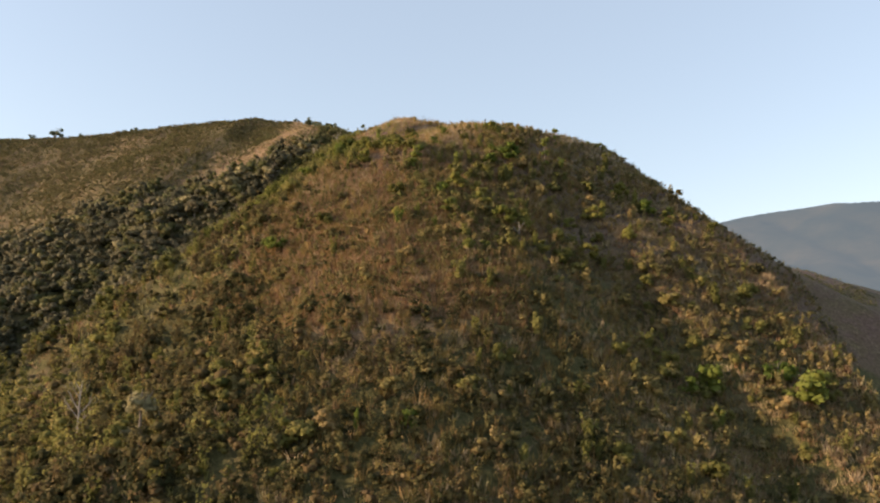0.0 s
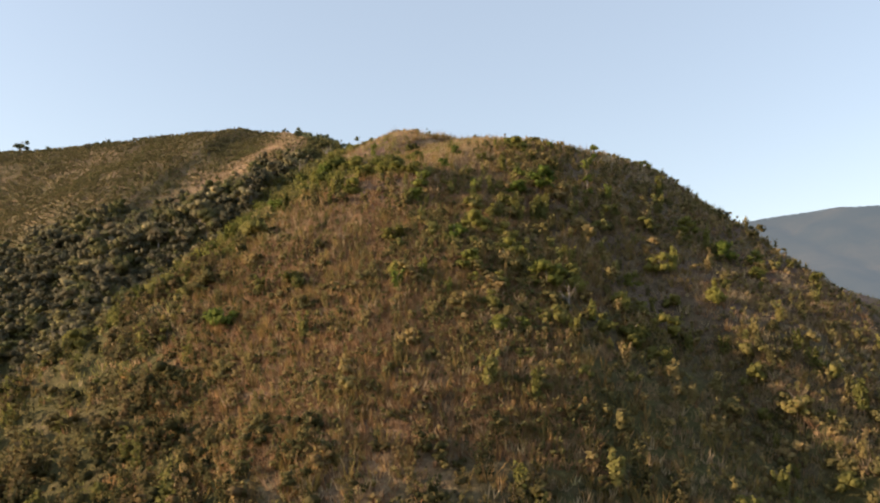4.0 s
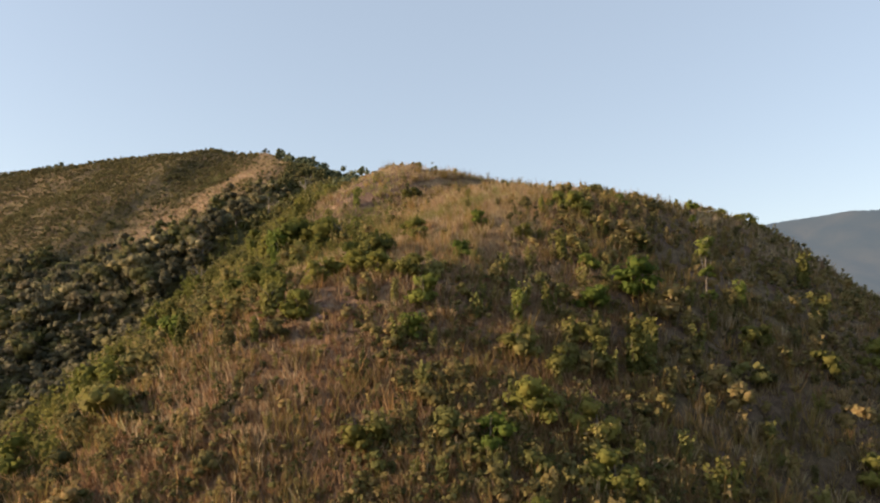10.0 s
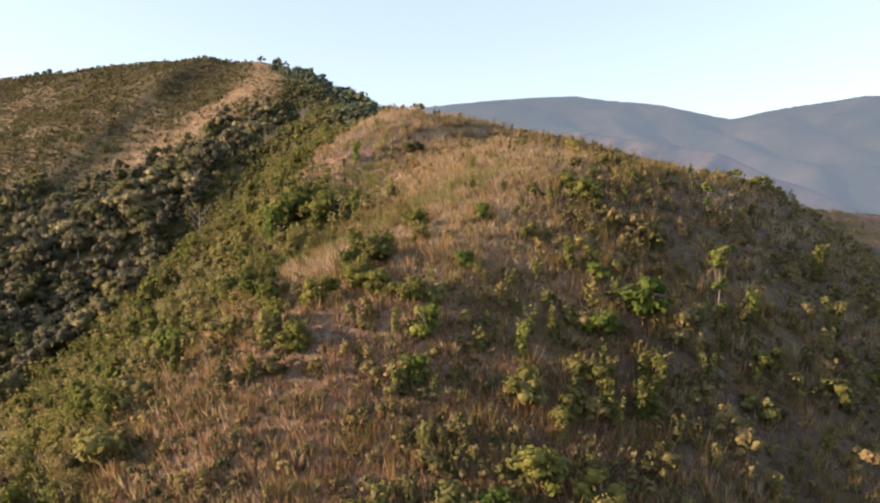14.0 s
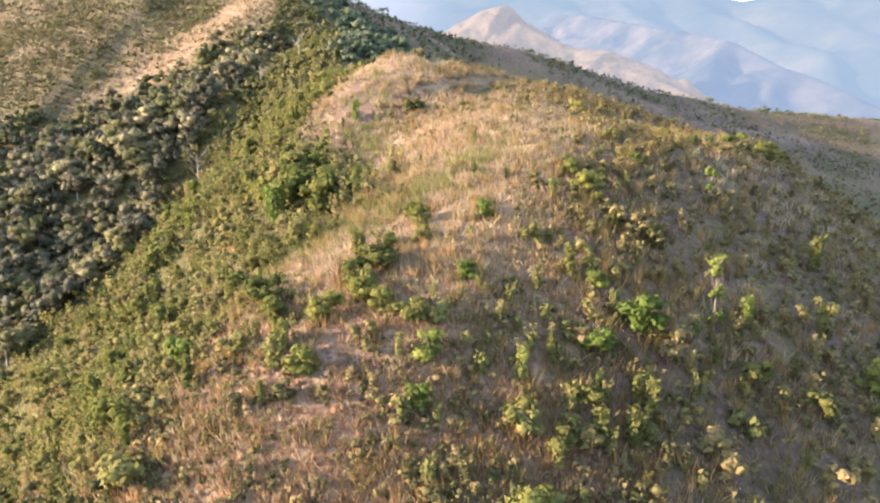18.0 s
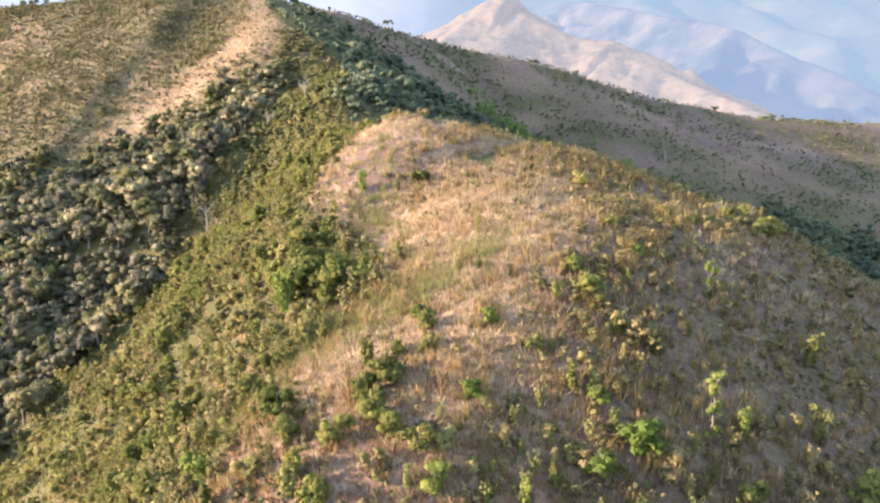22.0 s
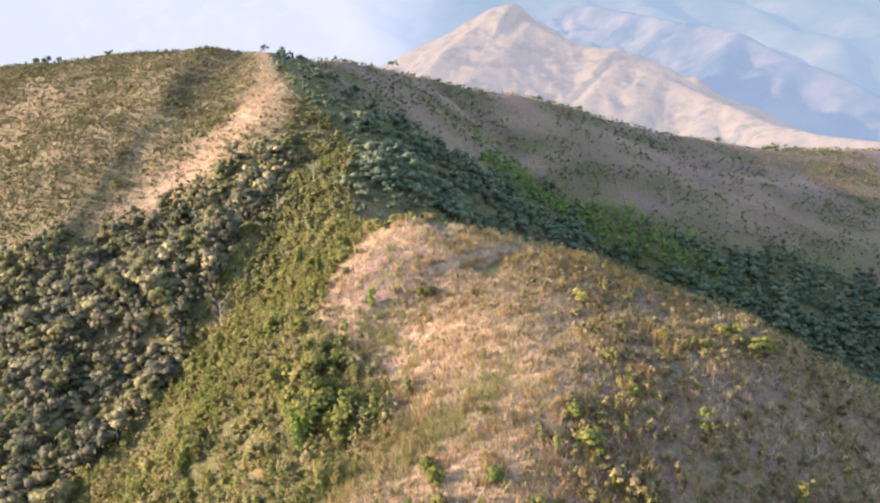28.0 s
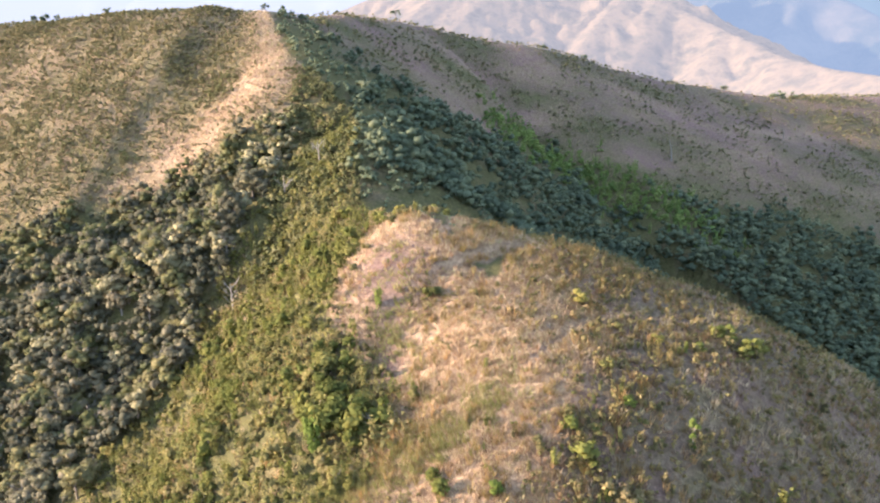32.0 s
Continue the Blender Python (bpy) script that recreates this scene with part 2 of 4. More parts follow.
# Knolls and hollows on the slopes: x, y, rise, width.
MOUNDS = [(47, 152, -1.5, 8), (-72, 126, -4.5, 36), (-75, 128, -9.0, 25), (18, 144, 3.1, 14), (-54, 234, 5.0, 16), (-114, 234, 2.9, 36), (-84, 186, 4.8, 16), (-48, 186, -1.5, 22), (-18, 138, 1.5, 14), (78, 168, -2.9, 22), (-114, 250, 3.0, 18), (6, 126, -2.2, 9), (-54, 156, -2.5, 14), (-42, 204, -2.9, 9), (-24, 246, 3.8, 36), (-8, 187, 1.0, 12), (30, 102, 1.9, 14), (12, 78, -2.3, 14), (30, 156, 1.7, 9), (-36, 150, -3.1, 9), (-24, 150, 1.8, 9), (-12, 162, -1.7, 9), (-36, 210, -2.4, 9), (-54, 174, -2.4, 14), (12, 138, 1.9, 9), (6, 183, 0.8, 9)]


def smooth_noise(x, y, seed):
    """Value noise on a unit lattice, between -1 and 1."""
    xi, yi = np.floor(x), np.floor(y)
    u, v = x - xi, y - yi
    u, v = u * u * (3 - 2 * u), v * v * (3 - 2 * v)

    def corner(a, b):
        s = np.sin(a * 127.1 + b * 311.7 + seed * 74.7) * 43758.5453
        return (s - np.floor(s)) * 2 - 1

    return (corner(xi, yi) * (1 - u) + corner(xi + 1, yi) * u) * (1 - v) + (corner(xi, yi + 1) * (1 - u) + corner(xi + 1, yi + 1) * u) * v


def ridge_height(x, y, crest):
    """Height of one ridge and the distance from its crest (negative to the left)."""
    best = np.full(x.shape, 1e9)
    top, radius, slope, side = np.zeros(x.shape), np.ones(x.shape), np.ones(x.shape), np.ones(x.shape)
    for (ax, ay, az, ar, al, am), (bx, by, bz, br, bl, bm) in zip(crest, crest[1:]):
        dx, dy = bx - ax, by - ay
        k = np.clip(((x - ax) * dx + (y - ay) * dy) / (dx * dx + dy * dy), 0, 1)
        d = np.hypot(x - ax - k * dx, y - ay - k * dy)
        near = d < best
        on_left = dx * (y - ay) - dy * (x - ax) > 0
        best = np.where(near, d, best)
        top, radius = np.where(near, az + k * (bz - az), top), np.where(near, ar + k * (br - ar), radius)
        slope = np.where(near, np.where(on_left, al + k * (bl - al), am + k * (bm - am)), slope)
        side = np.where(near, np.where(on_left, -1, 1), side)
    return top - slope * (np.sqrt(best**2 + radius**2) - radius), best * side


def heights(x, y):
    x, y = np.asarray(x, float), np.asarray(y, float)
    wx, wy = x + 3 * smooth_noise(x / 45, y / 45, 3), y + 3 * smooth_noise(x / 45, y / 45, 4)
    each = np.stack([ridge_height(wx, wy, r)[0] for r in RIDGES] + [np.full(x.shape, FLOOR)])
    soft = 2.5
    peak = each.max(0)
    z = peak + soft * np.log(np.exp((each - peak) / soft).sum(0)) - 0.6
    for cx, cy, rise, wide in MOUNDS:
        z += rise * np.exp(-((x - cx) ** 2 + (y - cy) ** 2) / wide**2)
    near = np.clip((420 - np.hypot(x, y - 200)) / 150, 0, 1)
    z += near * (1.0 * smooth_noise(x / 23, y / 31, 5) + 0.5 * smooth_noise(x / 9, y / 11, 6) + 0.22 * smooth_noise(x / 3.3, y / 3.3, 7) + 0.1 * smooth_noise(x / 1.3, y / 1.3, 8))
    return z
# ---- end of terrain shape ----


# ---- land cover ----
def cover(x, y):
    """What grows at a place: densities between 0 and 1."""
    x, y = np.asarray(x, float), np.asarray(y, float)
    both = [ridge_height(x, y, r) for r in RIDGES]
    each, off = np.stack([b[0] for b in both]), np.stack([b[1] for b in both])
    own, z = each.argmax(0), each.max(0)
    patch, blot = smooth_noise(x / 14, y / 14, 21), smooth_noise(x / 5, y / 5, 22)
    step = lambda v, w: np.clip(v / w + 0.5, 0, 1)
    wx = x + 1.6 * blot + 1.8 * patch
    edge = np.interp(y, [60, 120, 145, 170, 178, 185, 190, 197, 205, 212, 235, 300], [-100, -86, -76, -69, -66, -60, -56, -53, -49, -45, -42, -50])
    right_side = ((own == 3) & ((off[1] >= 0) | (y > 305)) & (x > -66)) | ((own == 1) & (off[1] >= 0)) | ((own == 0) & (y > 191) & (x > -6)) | ((own == 4) & (off[4] < -12) & (x > 12))
    left_side = ((own == 2) | (own == 3) | (x < edge)) & ~right_side
    spur = ((own == 0) | (own == 4) | (x >= edge)) & ~right_side & ~left_side
    top_l = np.interp(x, [-180, -140, -104, -94, -84, -76, -71, -60, -42], [217, 223, 226, 229, 230, 232, 236, 238, 239]) + 2.5 * patch
    forest_l = left_side * step(top_l - y, 5)
    top_r = np.interp(x, [-60, -50, -34, -14, 11, 31, 51, 70, 91, 118, 170], [312, 303, 290, 290, 316, 330, 322, 317, 319, 324, 318]) + 6 * patch
    forest_r = right_side * step(top_r - y, 9)
    strip_r = right_side * np.exp(-(((y - np.interp(x, [-8, 5, 20, 36, 55, 85], [335, 322, 322, 325, 316, 300])) / 10) ** 2)) * step(x - 8, 14) * step(80 - x, 30)
    # The flank's scrub meets the grass of the spur along one line, the shaded side begins along another.
    flank_end = np.interp(y, [60, 85, 100, 118, 126, 130, 138, 141, 144, 149, 157, 164, 172, 179, 189, 211, 240], [-14, -18, -25, -27, -24, -21, -20, -16, -13, -10.5, -12, -18, -23, -23, -20, -14, -8])
    shade_start = np.interp(y, [60, 90, 118, 128, 135, 141, 146, 151, 163, 170, 179, 190], [8, 6, 6, 7, 7.5, 8, 9.5, 13, 19, 18, 13, 6])
    green_flank = spur * step(flank_end - wx, 6)
    # Past it, soil, green and rust cover also put the slope's shade into colour.
    side = spur * step(wx - shade_start, 6)
    red_patch = sum(k * np.exp(-(((x - cx) / rx) ** 2 + ((y - cy) / ry) ** 2)) for cx, cy, rx, ry, k in ((-14, 175, 7.5, 9, 1.0), (-13, 160, 2.5, 7, 0.7), (-19.5, 126, 4, 3.5, 0.55), (-11.5, 121, 3, 4, 0.35), (-2, 126, 5, 4, 0.15)))
    middle = np.interp(y, [232, 236, 247, 256, 270, 285, 304], [-82, -79, -67, -57, -55, -59, -64]) + 3 * patch
    strip = np.exp(-(((x - middle) / np.where(x < middle, 7, 13)) ** 2)) * left_side * step(y - 233, 6) * np.clip(0.85 + 0.5 * blot, 0, 1)
    straw_top = spur * step(wx - flank_end, 5) * step(shade_start - wx, 5) * step(y - 127, 10) * np.clip(1 - 0.9 * red_patch, 0, 1)
    straw_front = spur * np.exp(-(((wx - np.interp(y, [80, 92, 104, 114, 120], [-6, -8, -13, -15, -18])) / 6.5) ** 2)) * step(y - 78, 10) * step(119 - y, 8)
    lush_grass = spur * np.exp(-(((y - np.interp(x, [-26, -21, -15, -6, 3], [127, 139, 142, 144, 151])) / 3.5) ** 2)) * step(x + 28, 6) * step(4 - x, 6) + 0.5 * spur * np.exp(-(((x + 14) / 5) ** 2 + ((y - 166) / 9) ** 2))
    trail = np.exp(-(((x - 11.5 - 0.9 * (y - 160.5)) / 0.8) ** 2)) * (y > 152) * (y < 167)
    return dict(z=z, own=own, spur=spur, forest_l=forest_l, forest_r=forest_r, strip_r=strip_r, trail=trail, green_flank=green_flank,
                red=red_patch, strip=strip, side=side, lush=lush_grass, straw=np.maximum(straw_top, straw_front), left=left_side, right=right_side, patch=patch, blot=blot)


# ---- mesh helpers ----
def mesh_of(name, verts, faces, material, **floats):
    """A mesh from arrays; all faces have the same number of corners. floats: values per vertex."""
    verts, faces = np.asarray(verts, np.float32), np.asarray(faces, np.int32)
    me = bpy.data.meshes.new(name)
    k = faces.shape[1]
    me.vertices.add(len(verts))
    me.vertices.foreach_set("co", verts.ravel())
    me.loops.add(faces.size)
    me.loops.foreach_set("vertex_index", faces.ravel())
    me.polygons.add(len(faces))
    me.polygons.foreach_set("loop_start", np.arange(0, faces.size, k, dtype=np.int32))
    me.polygons.foreach_set("loop_total", np.full(len(faces), k, np.int32))
    for key, value in floats.items():
        me.attributes.new(key, "FLOAT", "POINT").data.foreach_set("value", np.asarray(value, np.float32))
    me.materials.append(material)
    me.update()
    me.validate()
    return me


def part(name, me, parent, label=""):
    ob = new(name, me)
    ob.parent = parent
    return tagged(ob, label)


def joined(pieces):
    """Several (verts, faces) as one."""
    at, vs, fs = 0, [], []
    for v, f in pieces:
        vs.append(v)
        fs.append(f + at)
        at += len(v)
    return np.concatenate(vs), np.concatenate(fs)


RNG = np.random.default_rng(7)


def leaves(centres, normals, size, rng, slim=0.6):
    """A pointed, slightly folded leaf spray at each centre."""
    k = len(centres)
    n = normals + rng.normal(0, 0.33, (k, 3))
    n /= np.linalg.norm(n, axis=1, keepdims=True) + 1e-9
    a = np.cross(n, rng.normal(0, 1, (k, 3)))
    a /= np.linalg.norm(a, axis=1, keepdims=True) + 1e-9
    b = np.cross(n, a)
    s = (size * rng.uniform(0.6, 1.35, k))[:, None]
    v = np.stack([centres - a * s, centres + b * s * slim - n * s * 0.25, centres + a * s, centres - b * s * slim - n * s * 0.25], 1).reshape(-1, 3)
    return v, np.arange(4 * k).reshape(-1, 4)


CUBE = np.array([(-1, -1, -1), (1, -1, -1), (1, 1, -1), (-1, 1, -1), (-1, -1, 1), (1, -1, 1), (1, 1, 1), (-1, 1, 1)]) / math.sqrt(3)
CUBE_FACES = np.array([(0, 3, 2, 1), (4, 5, 6, 7), (0, 1, 5, 4), (1, 2, 6, 5), (2, 3, 7, 6), (3, 0, 4, 7)])


def crown(rng, width, height, base, lumps, count, size, top=1.0):
    """Foliage in uneven lumps: a small dense core in each, with sprays standing out from it, thinner below."""
    vs, cores = [], []
    for i in range(lumps):
        a, r = rng.uniform(0, 2 * math.pi), width / 2 * math.sqrt(rng.uniform(0, 1)) * 0.72
        u = rng.uniform(0, 1)
        c = np.array([r * math.cos(a), r * math.sin(a), base + height * (0.15 + 0.7 * u) * (1 - 0.35 * top * (2 * r / width) ** 2)])
        rad = np.array([1, 1, 0.75]) * rng.uniform(0.16, 0.30) * min(width, height * 1.2)
        k = count // lumps
        d = rng.normal(0, 1, (k, 3))
        d[:, 2] = np.abs(d[:, 2]) * np.where(rng.uniform(size=k) < 0.8, 1, -1)
        d /= np.linalg.norm(d, axis=1, keepdims=True)
        vs.append((c + d * rad * rng.uniform(0.75, 1.12, (k, 1)), d + np.array([0, 0, 0.25])))
        turn = np.array(Euler(rng.uniform(0, 6, 3)).to_matrix())
        cores.append((c + (CUBE @ turn.T) * rad * 0.86 * rng.uniform(0.75, 1.1, (8, 1)), CUBE_FACES))
    return joined(cores + [leaves(np.concatenate([v[0] for v in vs]), np.concatenate([v[1] for v in vs]), size, rng)])


def tube(points, radii, sides=6):
    """A tapered limb along points."""
    vs, fs = [], []
    for i, (p, r) in enumerate(zip(points, radii)):
        p = np.array(p, float)
        for s in range(sides):
            a = 2 * math.pi * s / sides
            vs.append(p + r * np.array([math.cos(a), math.sin(a), 0]))
        if i:
            o = sides * (i - 1)
            fs += [(o + s, o + (s + 1) % sides, o + sides + (s + 1) % sides, o + sides + s) for s in range(sides)]
    return np.array(vs), np.array(fs)


def limb_pieces(rng, height, radius, count, spread, twigs=0, sides=6):
    """A trunk, and its forking branches, each as (verts, faces)."""
    bend = rng.normal(0, 0.05, 2) * height
    pts = [(bend[0] * t * t, bend[1] * t * t, height * t - 0.4 * (t == 0)) for t in (0, 0.35, 0.7, 1.0)]
    trunk, out = tube(pts, [radius * 1.25, radius, radius * 0.7, radius * 0.25], sides), []
    for i in range(count):
        t = rng.uniform(0.35, 0.9)
        p = np.array([bend[0] * t * t, bend[1] * t * t, height * t])
        a = rng.uniform(0, 2 * math.pi)
        q = p + np.array([math.cos(a) * spread * 0.5, math.sin(a) * spread * 0.5, height * 0.14])
        r = p + np.array([math.cos(a) * spread, math.sin(a) * spread, height * 0.34]) * rng.uniform(0.7, 1.1)
        branch = [tube([p, q, r], [radius * 0.5, radius * 0.35, radius * 0.12], 5)]
        for j in range(twigs):
            b = a + rng.uniform(-1, 1)
            e = q + np.array([math.cos(b) * spread * 0.5, math.sin(b) * spread * 0.5, height * rng.uniform(0.05, 0.25)])
            branch.append(tube([q, (q + e) / 2 + 0.03 * height * rng.normal(size=3), e], [radius * 0.3, radius * 0.2, radius * 0.07], 4))
        out.append(joined(branch))
    return trunk, out


def limbs(*given):
    trunk, branches = limb_pieces(*given)
    return joined([trunk] + branches)


def strewn(variants, x, y, scale, rng, sink=0.05, tone=None):
    """Copies of (verts, faces) variants set on the ground as one array of verts, faces and tones."""
    z = heights(x, y) - sink * scale
    pick, turn = rng.integers(0, len(variants), len(x)), rng.uniform(0, 2 * math.pi, len(x))
    tone = rng.uniform(0, 1, len(x)) if tone is None else tone
    vs, fs, ts, at = [], [], [], 0
    for i, (v, f) in enumerate(variants):
        s = pick == i
        k = int(s.sum())
        if not k:
            continue
        c, n = np.cos(turn[s])[:, None], np.sin(turn[s])[:, None]
        w = v[None] * scale[s][:, None, None]
        p = np.stack([w[..., 0] * c - w[..., 1] * n + x[s][:, None], w[..., 0] * n + w[..., 1] * c + y[s][:, None], w[..., 2] + z[s][:, None]], -1)
        vs.append(p.reshape(-1, 3))
        fs.append((f[None] + (np.arange(k) * len(v))[:, None, None]).reshape(-1, f.shape[1]) + at)
        ts.append(np.repeat(tone[s], len(v)))
        at += k * len(v)
    return np.concatenate(vs), np.concatenate(fs), np.concatenate(ts)


def scatter(rng, box, count, density):
    """Random places in box (x0, x1, y0, y1), kept by density(cover)."""
    x, y = rng.uniform(box[0], box[1], count), rng.uniform(box[2], box[3], count)
    keep = rng.uniform(size=count) < density(cover(x, y), x, y)
    return x[keep], y[keep]


def stuff(name, variants, x, y, scale, material, label, category, rng, sink=0.05, tone=None):
    v, f, t = strewn(variants, x, y, scale, rng, sink, tone)
    return tagged(new(name, mesh_of(name, v, f, material, tone=t)), label, category, kind="stuff")


# ---- ground ----
def steps(lo, hi, fine, far, grow=1.22):
    """Coordinates: even between lo and hi, then growing out to -far and far."""
    mid = list(np.arange(lo, hi + fine, fine))
    down, up, d = [], [], fine
    a, b = mid[0], mid[-1]
    while a > -far or b < far:
        d *= grow
        a, b = a - d, b + d
        down.append(a)
        up.append(b)
    return np.array(down[::-1] + mid + up)


gx, gy = steps(-150, 190, 1.8, 4600, 1.07), steps(40, 330, 1.8, 4600, 1.07)
mx, my = np.meshgrid(gx, gy)
mz = heights(mx, my)
land = cover(mx, my)
rows_n, cols_n = mx.shape
cell = (np.arange(rows_n - 1)[:, None] * cols_n + np.arange(cols_n - 1)[None]).ravel()
quads = np.stack([cell, cell + 1, cell + cols_n + 1, cell + cols_n], 1)
# The low flank counts in too, darkening its ground for the shade there.
forest_floor = np.maximum(np.maximum(land["forest_l"], land["forest_r"]), land["green_flank"] * np.interp(my, [85, 120], [0.9, 0.3]))
mz -= 0.18 * land["trail"]
# Low on the front, greener ground also carries shade in its colour.
front_low = land["spur"] * np.clip((110 - my) / 30, 0, 1)
# The side terms paint shade along with browner ground.
green = np.clip(0.12 + 0.7 * land["green_flank"] + 0.8 * forest_floor - 0.7 * land["straw"] - 0.9 * land["strip"] - 0.5 * land["red"] + 0.52 * land["left"] + land["right"] * (0.35 + 0.5 * smooth_noise(mx / 22, my / 13, 61)) + 0.3 * land["side"] + 0.85 * front_low + 0.5 * land["lush"], -1, 1)
soil = np.clip(0.2 + land["right"] * (0.6 + 0.4 * smooth_noise(mx / 17, my / 9, 62)) + 0.3 * land["spur"] * np.clip((130 - my) / 15, 0, 1) + 0.6 * land["side"] + 0.75 * land["red"] - 0.55 * land["straw"] - 0.5 * land["strip"] + 0.3 * forest_floor + 0.6 * land["trail"], -1, 1.2)
ground = new("ground", mesh_of("ground", np.stack([mx, my, mz], -1).reshape(-1, 3), quads, GROUND, green=green.ravel(), soil=soil.ravel()))
ground.data.shade_smooth()
tagged(ground, "steep dry grassy hillside with bare red-brown soil patches", "hillside", kind="structure")

# ---- far hills and mountains ----
def range_mesh(name, crests, box, cell_size, gully, material, wander=1.0, low=-75.0, warp=0.9, painted_haze_from=None):
    x, y = np.arange(box[0], box[1], cell_size), np.arange(box[2], box[3], cell_size)
    px, py = np.meshgrid(x, y)
    wx, wy = px + gully * warp * smooth_noise(px / (gully * 4), py / (gully * 4), 31), py + gully * warp * smooth_noise(px / (gully * 4), py / (gully * 4), 32)
    both = [ridge_height(wx, wy, c) for c in crests]
    pz = np.max([b[0] for b in both], 0)
    far_off = np.min([np.abs(b[1]) for b in both], 0)
    fade = np.clip(far_off / (gully * 2.5), 0, 1)
    for k, w in ((1.0, 0.5), (0.45, 0.24), (0.2, 0.1)):
        pz -= wander * gully * w * fade * (1 - np.abs(smooth_noise(px / (gully * k * 2), py / (gully * k * 2), 33 + k)) * 1.3)
    pz = np.maximum(pz, low)
    n, m = px.shape
    c = (np.arange(n - 1)[:, None] * m + np.arange(m - 1)[None]).ravel()
    # The painted haze grows from 0 to 1 leftwards of a bearing.
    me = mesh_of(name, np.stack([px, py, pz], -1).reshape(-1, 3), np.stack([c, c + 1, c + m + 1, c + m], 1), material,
                 haze=np.clip((painted_haze_from[0] - np.degrees(np.arctan2(px, py - 71))) / painted_haze_from[1], 0, 1).ravel() if painted_haze_from else np.zeros(px.size))
    me.shade_smooth()
    return new(name, me)


# Air haze is painted in: emission lifts the colours, base colour fades with it.
def far_material(name, stops, haze_glow, strength, scale, relief=0.0):
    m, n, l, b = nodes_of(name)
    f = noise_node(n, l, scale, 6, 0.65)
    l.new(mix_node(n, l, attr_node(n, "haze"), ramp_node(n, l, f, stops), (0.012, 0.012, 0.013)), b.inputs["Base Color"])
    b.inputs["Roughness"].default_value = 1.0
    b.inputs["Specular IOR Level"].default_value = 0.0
    l.new(mix_node(n, l, attr_node(n, "haze"), haze_glow, (0.178, 0.193, 0.218)), b.inputs["Emission Color"])
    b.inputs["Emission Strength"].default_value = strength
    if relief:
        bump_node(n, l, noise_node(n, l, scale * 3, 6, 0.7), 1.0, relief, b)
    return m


# Each emission colour paints the haze in front of that range.
BROWN_FAR = far_material("far_dry_grass_haze", [(0.36, (0.031, 0.030, 0.022)), (0.5, (0.086, 0.064, 0.041)), (0.66, (0.045, 0.039, 0.027))], (0.088, 0.087, 0.090), 0.80, 0.02, 3.0)
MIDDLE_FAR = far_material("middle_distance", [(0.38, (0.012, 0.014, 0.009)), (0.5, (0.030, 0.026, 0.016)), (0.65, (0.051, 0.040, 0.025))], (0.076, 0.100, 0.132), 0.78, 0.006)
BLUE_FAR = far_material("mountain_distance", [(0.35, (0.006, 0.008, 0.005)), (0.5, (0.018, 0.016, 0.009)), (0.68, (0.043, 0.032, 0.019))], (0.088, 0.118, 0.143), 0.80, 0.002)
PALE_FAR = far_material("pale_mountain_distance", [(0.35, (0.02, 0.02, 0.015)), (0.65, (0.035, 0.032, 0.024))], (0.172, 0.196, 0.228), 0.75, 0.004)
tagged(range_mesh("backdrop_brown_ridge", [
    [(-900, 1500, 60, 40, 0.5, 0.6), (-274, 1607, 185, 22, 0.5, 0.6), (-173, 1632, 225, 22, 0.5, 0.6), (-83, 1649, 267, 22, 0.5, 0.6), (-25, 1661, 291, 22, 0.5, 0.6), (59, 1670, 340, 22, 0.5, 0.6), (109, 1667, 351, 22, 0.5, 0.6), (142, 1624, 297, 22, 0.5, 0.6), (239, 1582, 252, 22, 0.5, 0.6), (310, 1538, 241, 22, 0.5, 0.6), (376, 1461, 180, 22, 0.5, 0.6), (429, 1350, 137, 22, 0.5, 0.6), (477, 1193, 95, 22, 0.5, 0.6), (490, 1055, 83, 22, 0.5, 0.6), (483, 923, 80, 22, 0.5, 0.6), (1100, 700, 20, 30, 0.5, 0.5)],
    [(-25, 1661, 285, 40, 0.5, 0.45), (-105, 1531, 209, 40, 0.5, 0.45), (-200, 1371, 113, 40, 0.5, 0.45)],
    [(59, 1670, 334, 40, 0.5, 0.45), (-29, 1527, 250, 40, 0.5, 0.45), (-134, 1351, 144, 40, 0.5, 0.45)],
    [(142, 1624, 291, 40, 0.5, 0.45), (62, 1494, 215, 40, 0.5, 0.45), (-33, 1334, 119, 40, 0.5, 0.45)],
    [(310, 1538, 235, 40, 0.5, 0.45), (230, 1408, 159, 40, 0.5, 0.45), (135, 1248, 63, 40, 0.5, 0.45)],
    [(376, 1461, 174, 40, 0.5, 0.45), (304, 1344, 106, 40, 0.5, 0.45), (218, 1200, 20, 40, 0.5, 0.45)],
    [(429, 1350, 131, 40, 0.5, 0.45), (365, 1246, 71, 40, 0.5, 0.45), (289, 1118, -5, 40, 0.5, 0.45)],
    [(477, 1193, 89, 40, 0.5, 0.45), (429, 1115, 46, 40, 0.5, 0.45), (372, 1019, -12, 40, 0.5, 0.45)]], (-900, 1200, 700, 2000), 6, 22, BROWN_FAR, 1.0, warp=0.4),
    "far dry grass ridge, pale brown, haze painted into its colour", "hills", kind="structure")


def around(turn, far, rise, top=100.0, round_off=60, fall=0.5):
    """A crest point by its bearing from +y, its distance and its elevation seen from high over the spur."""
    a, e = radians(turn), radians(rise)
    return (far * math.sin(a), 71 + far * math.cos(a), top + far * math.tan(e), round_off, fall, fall)


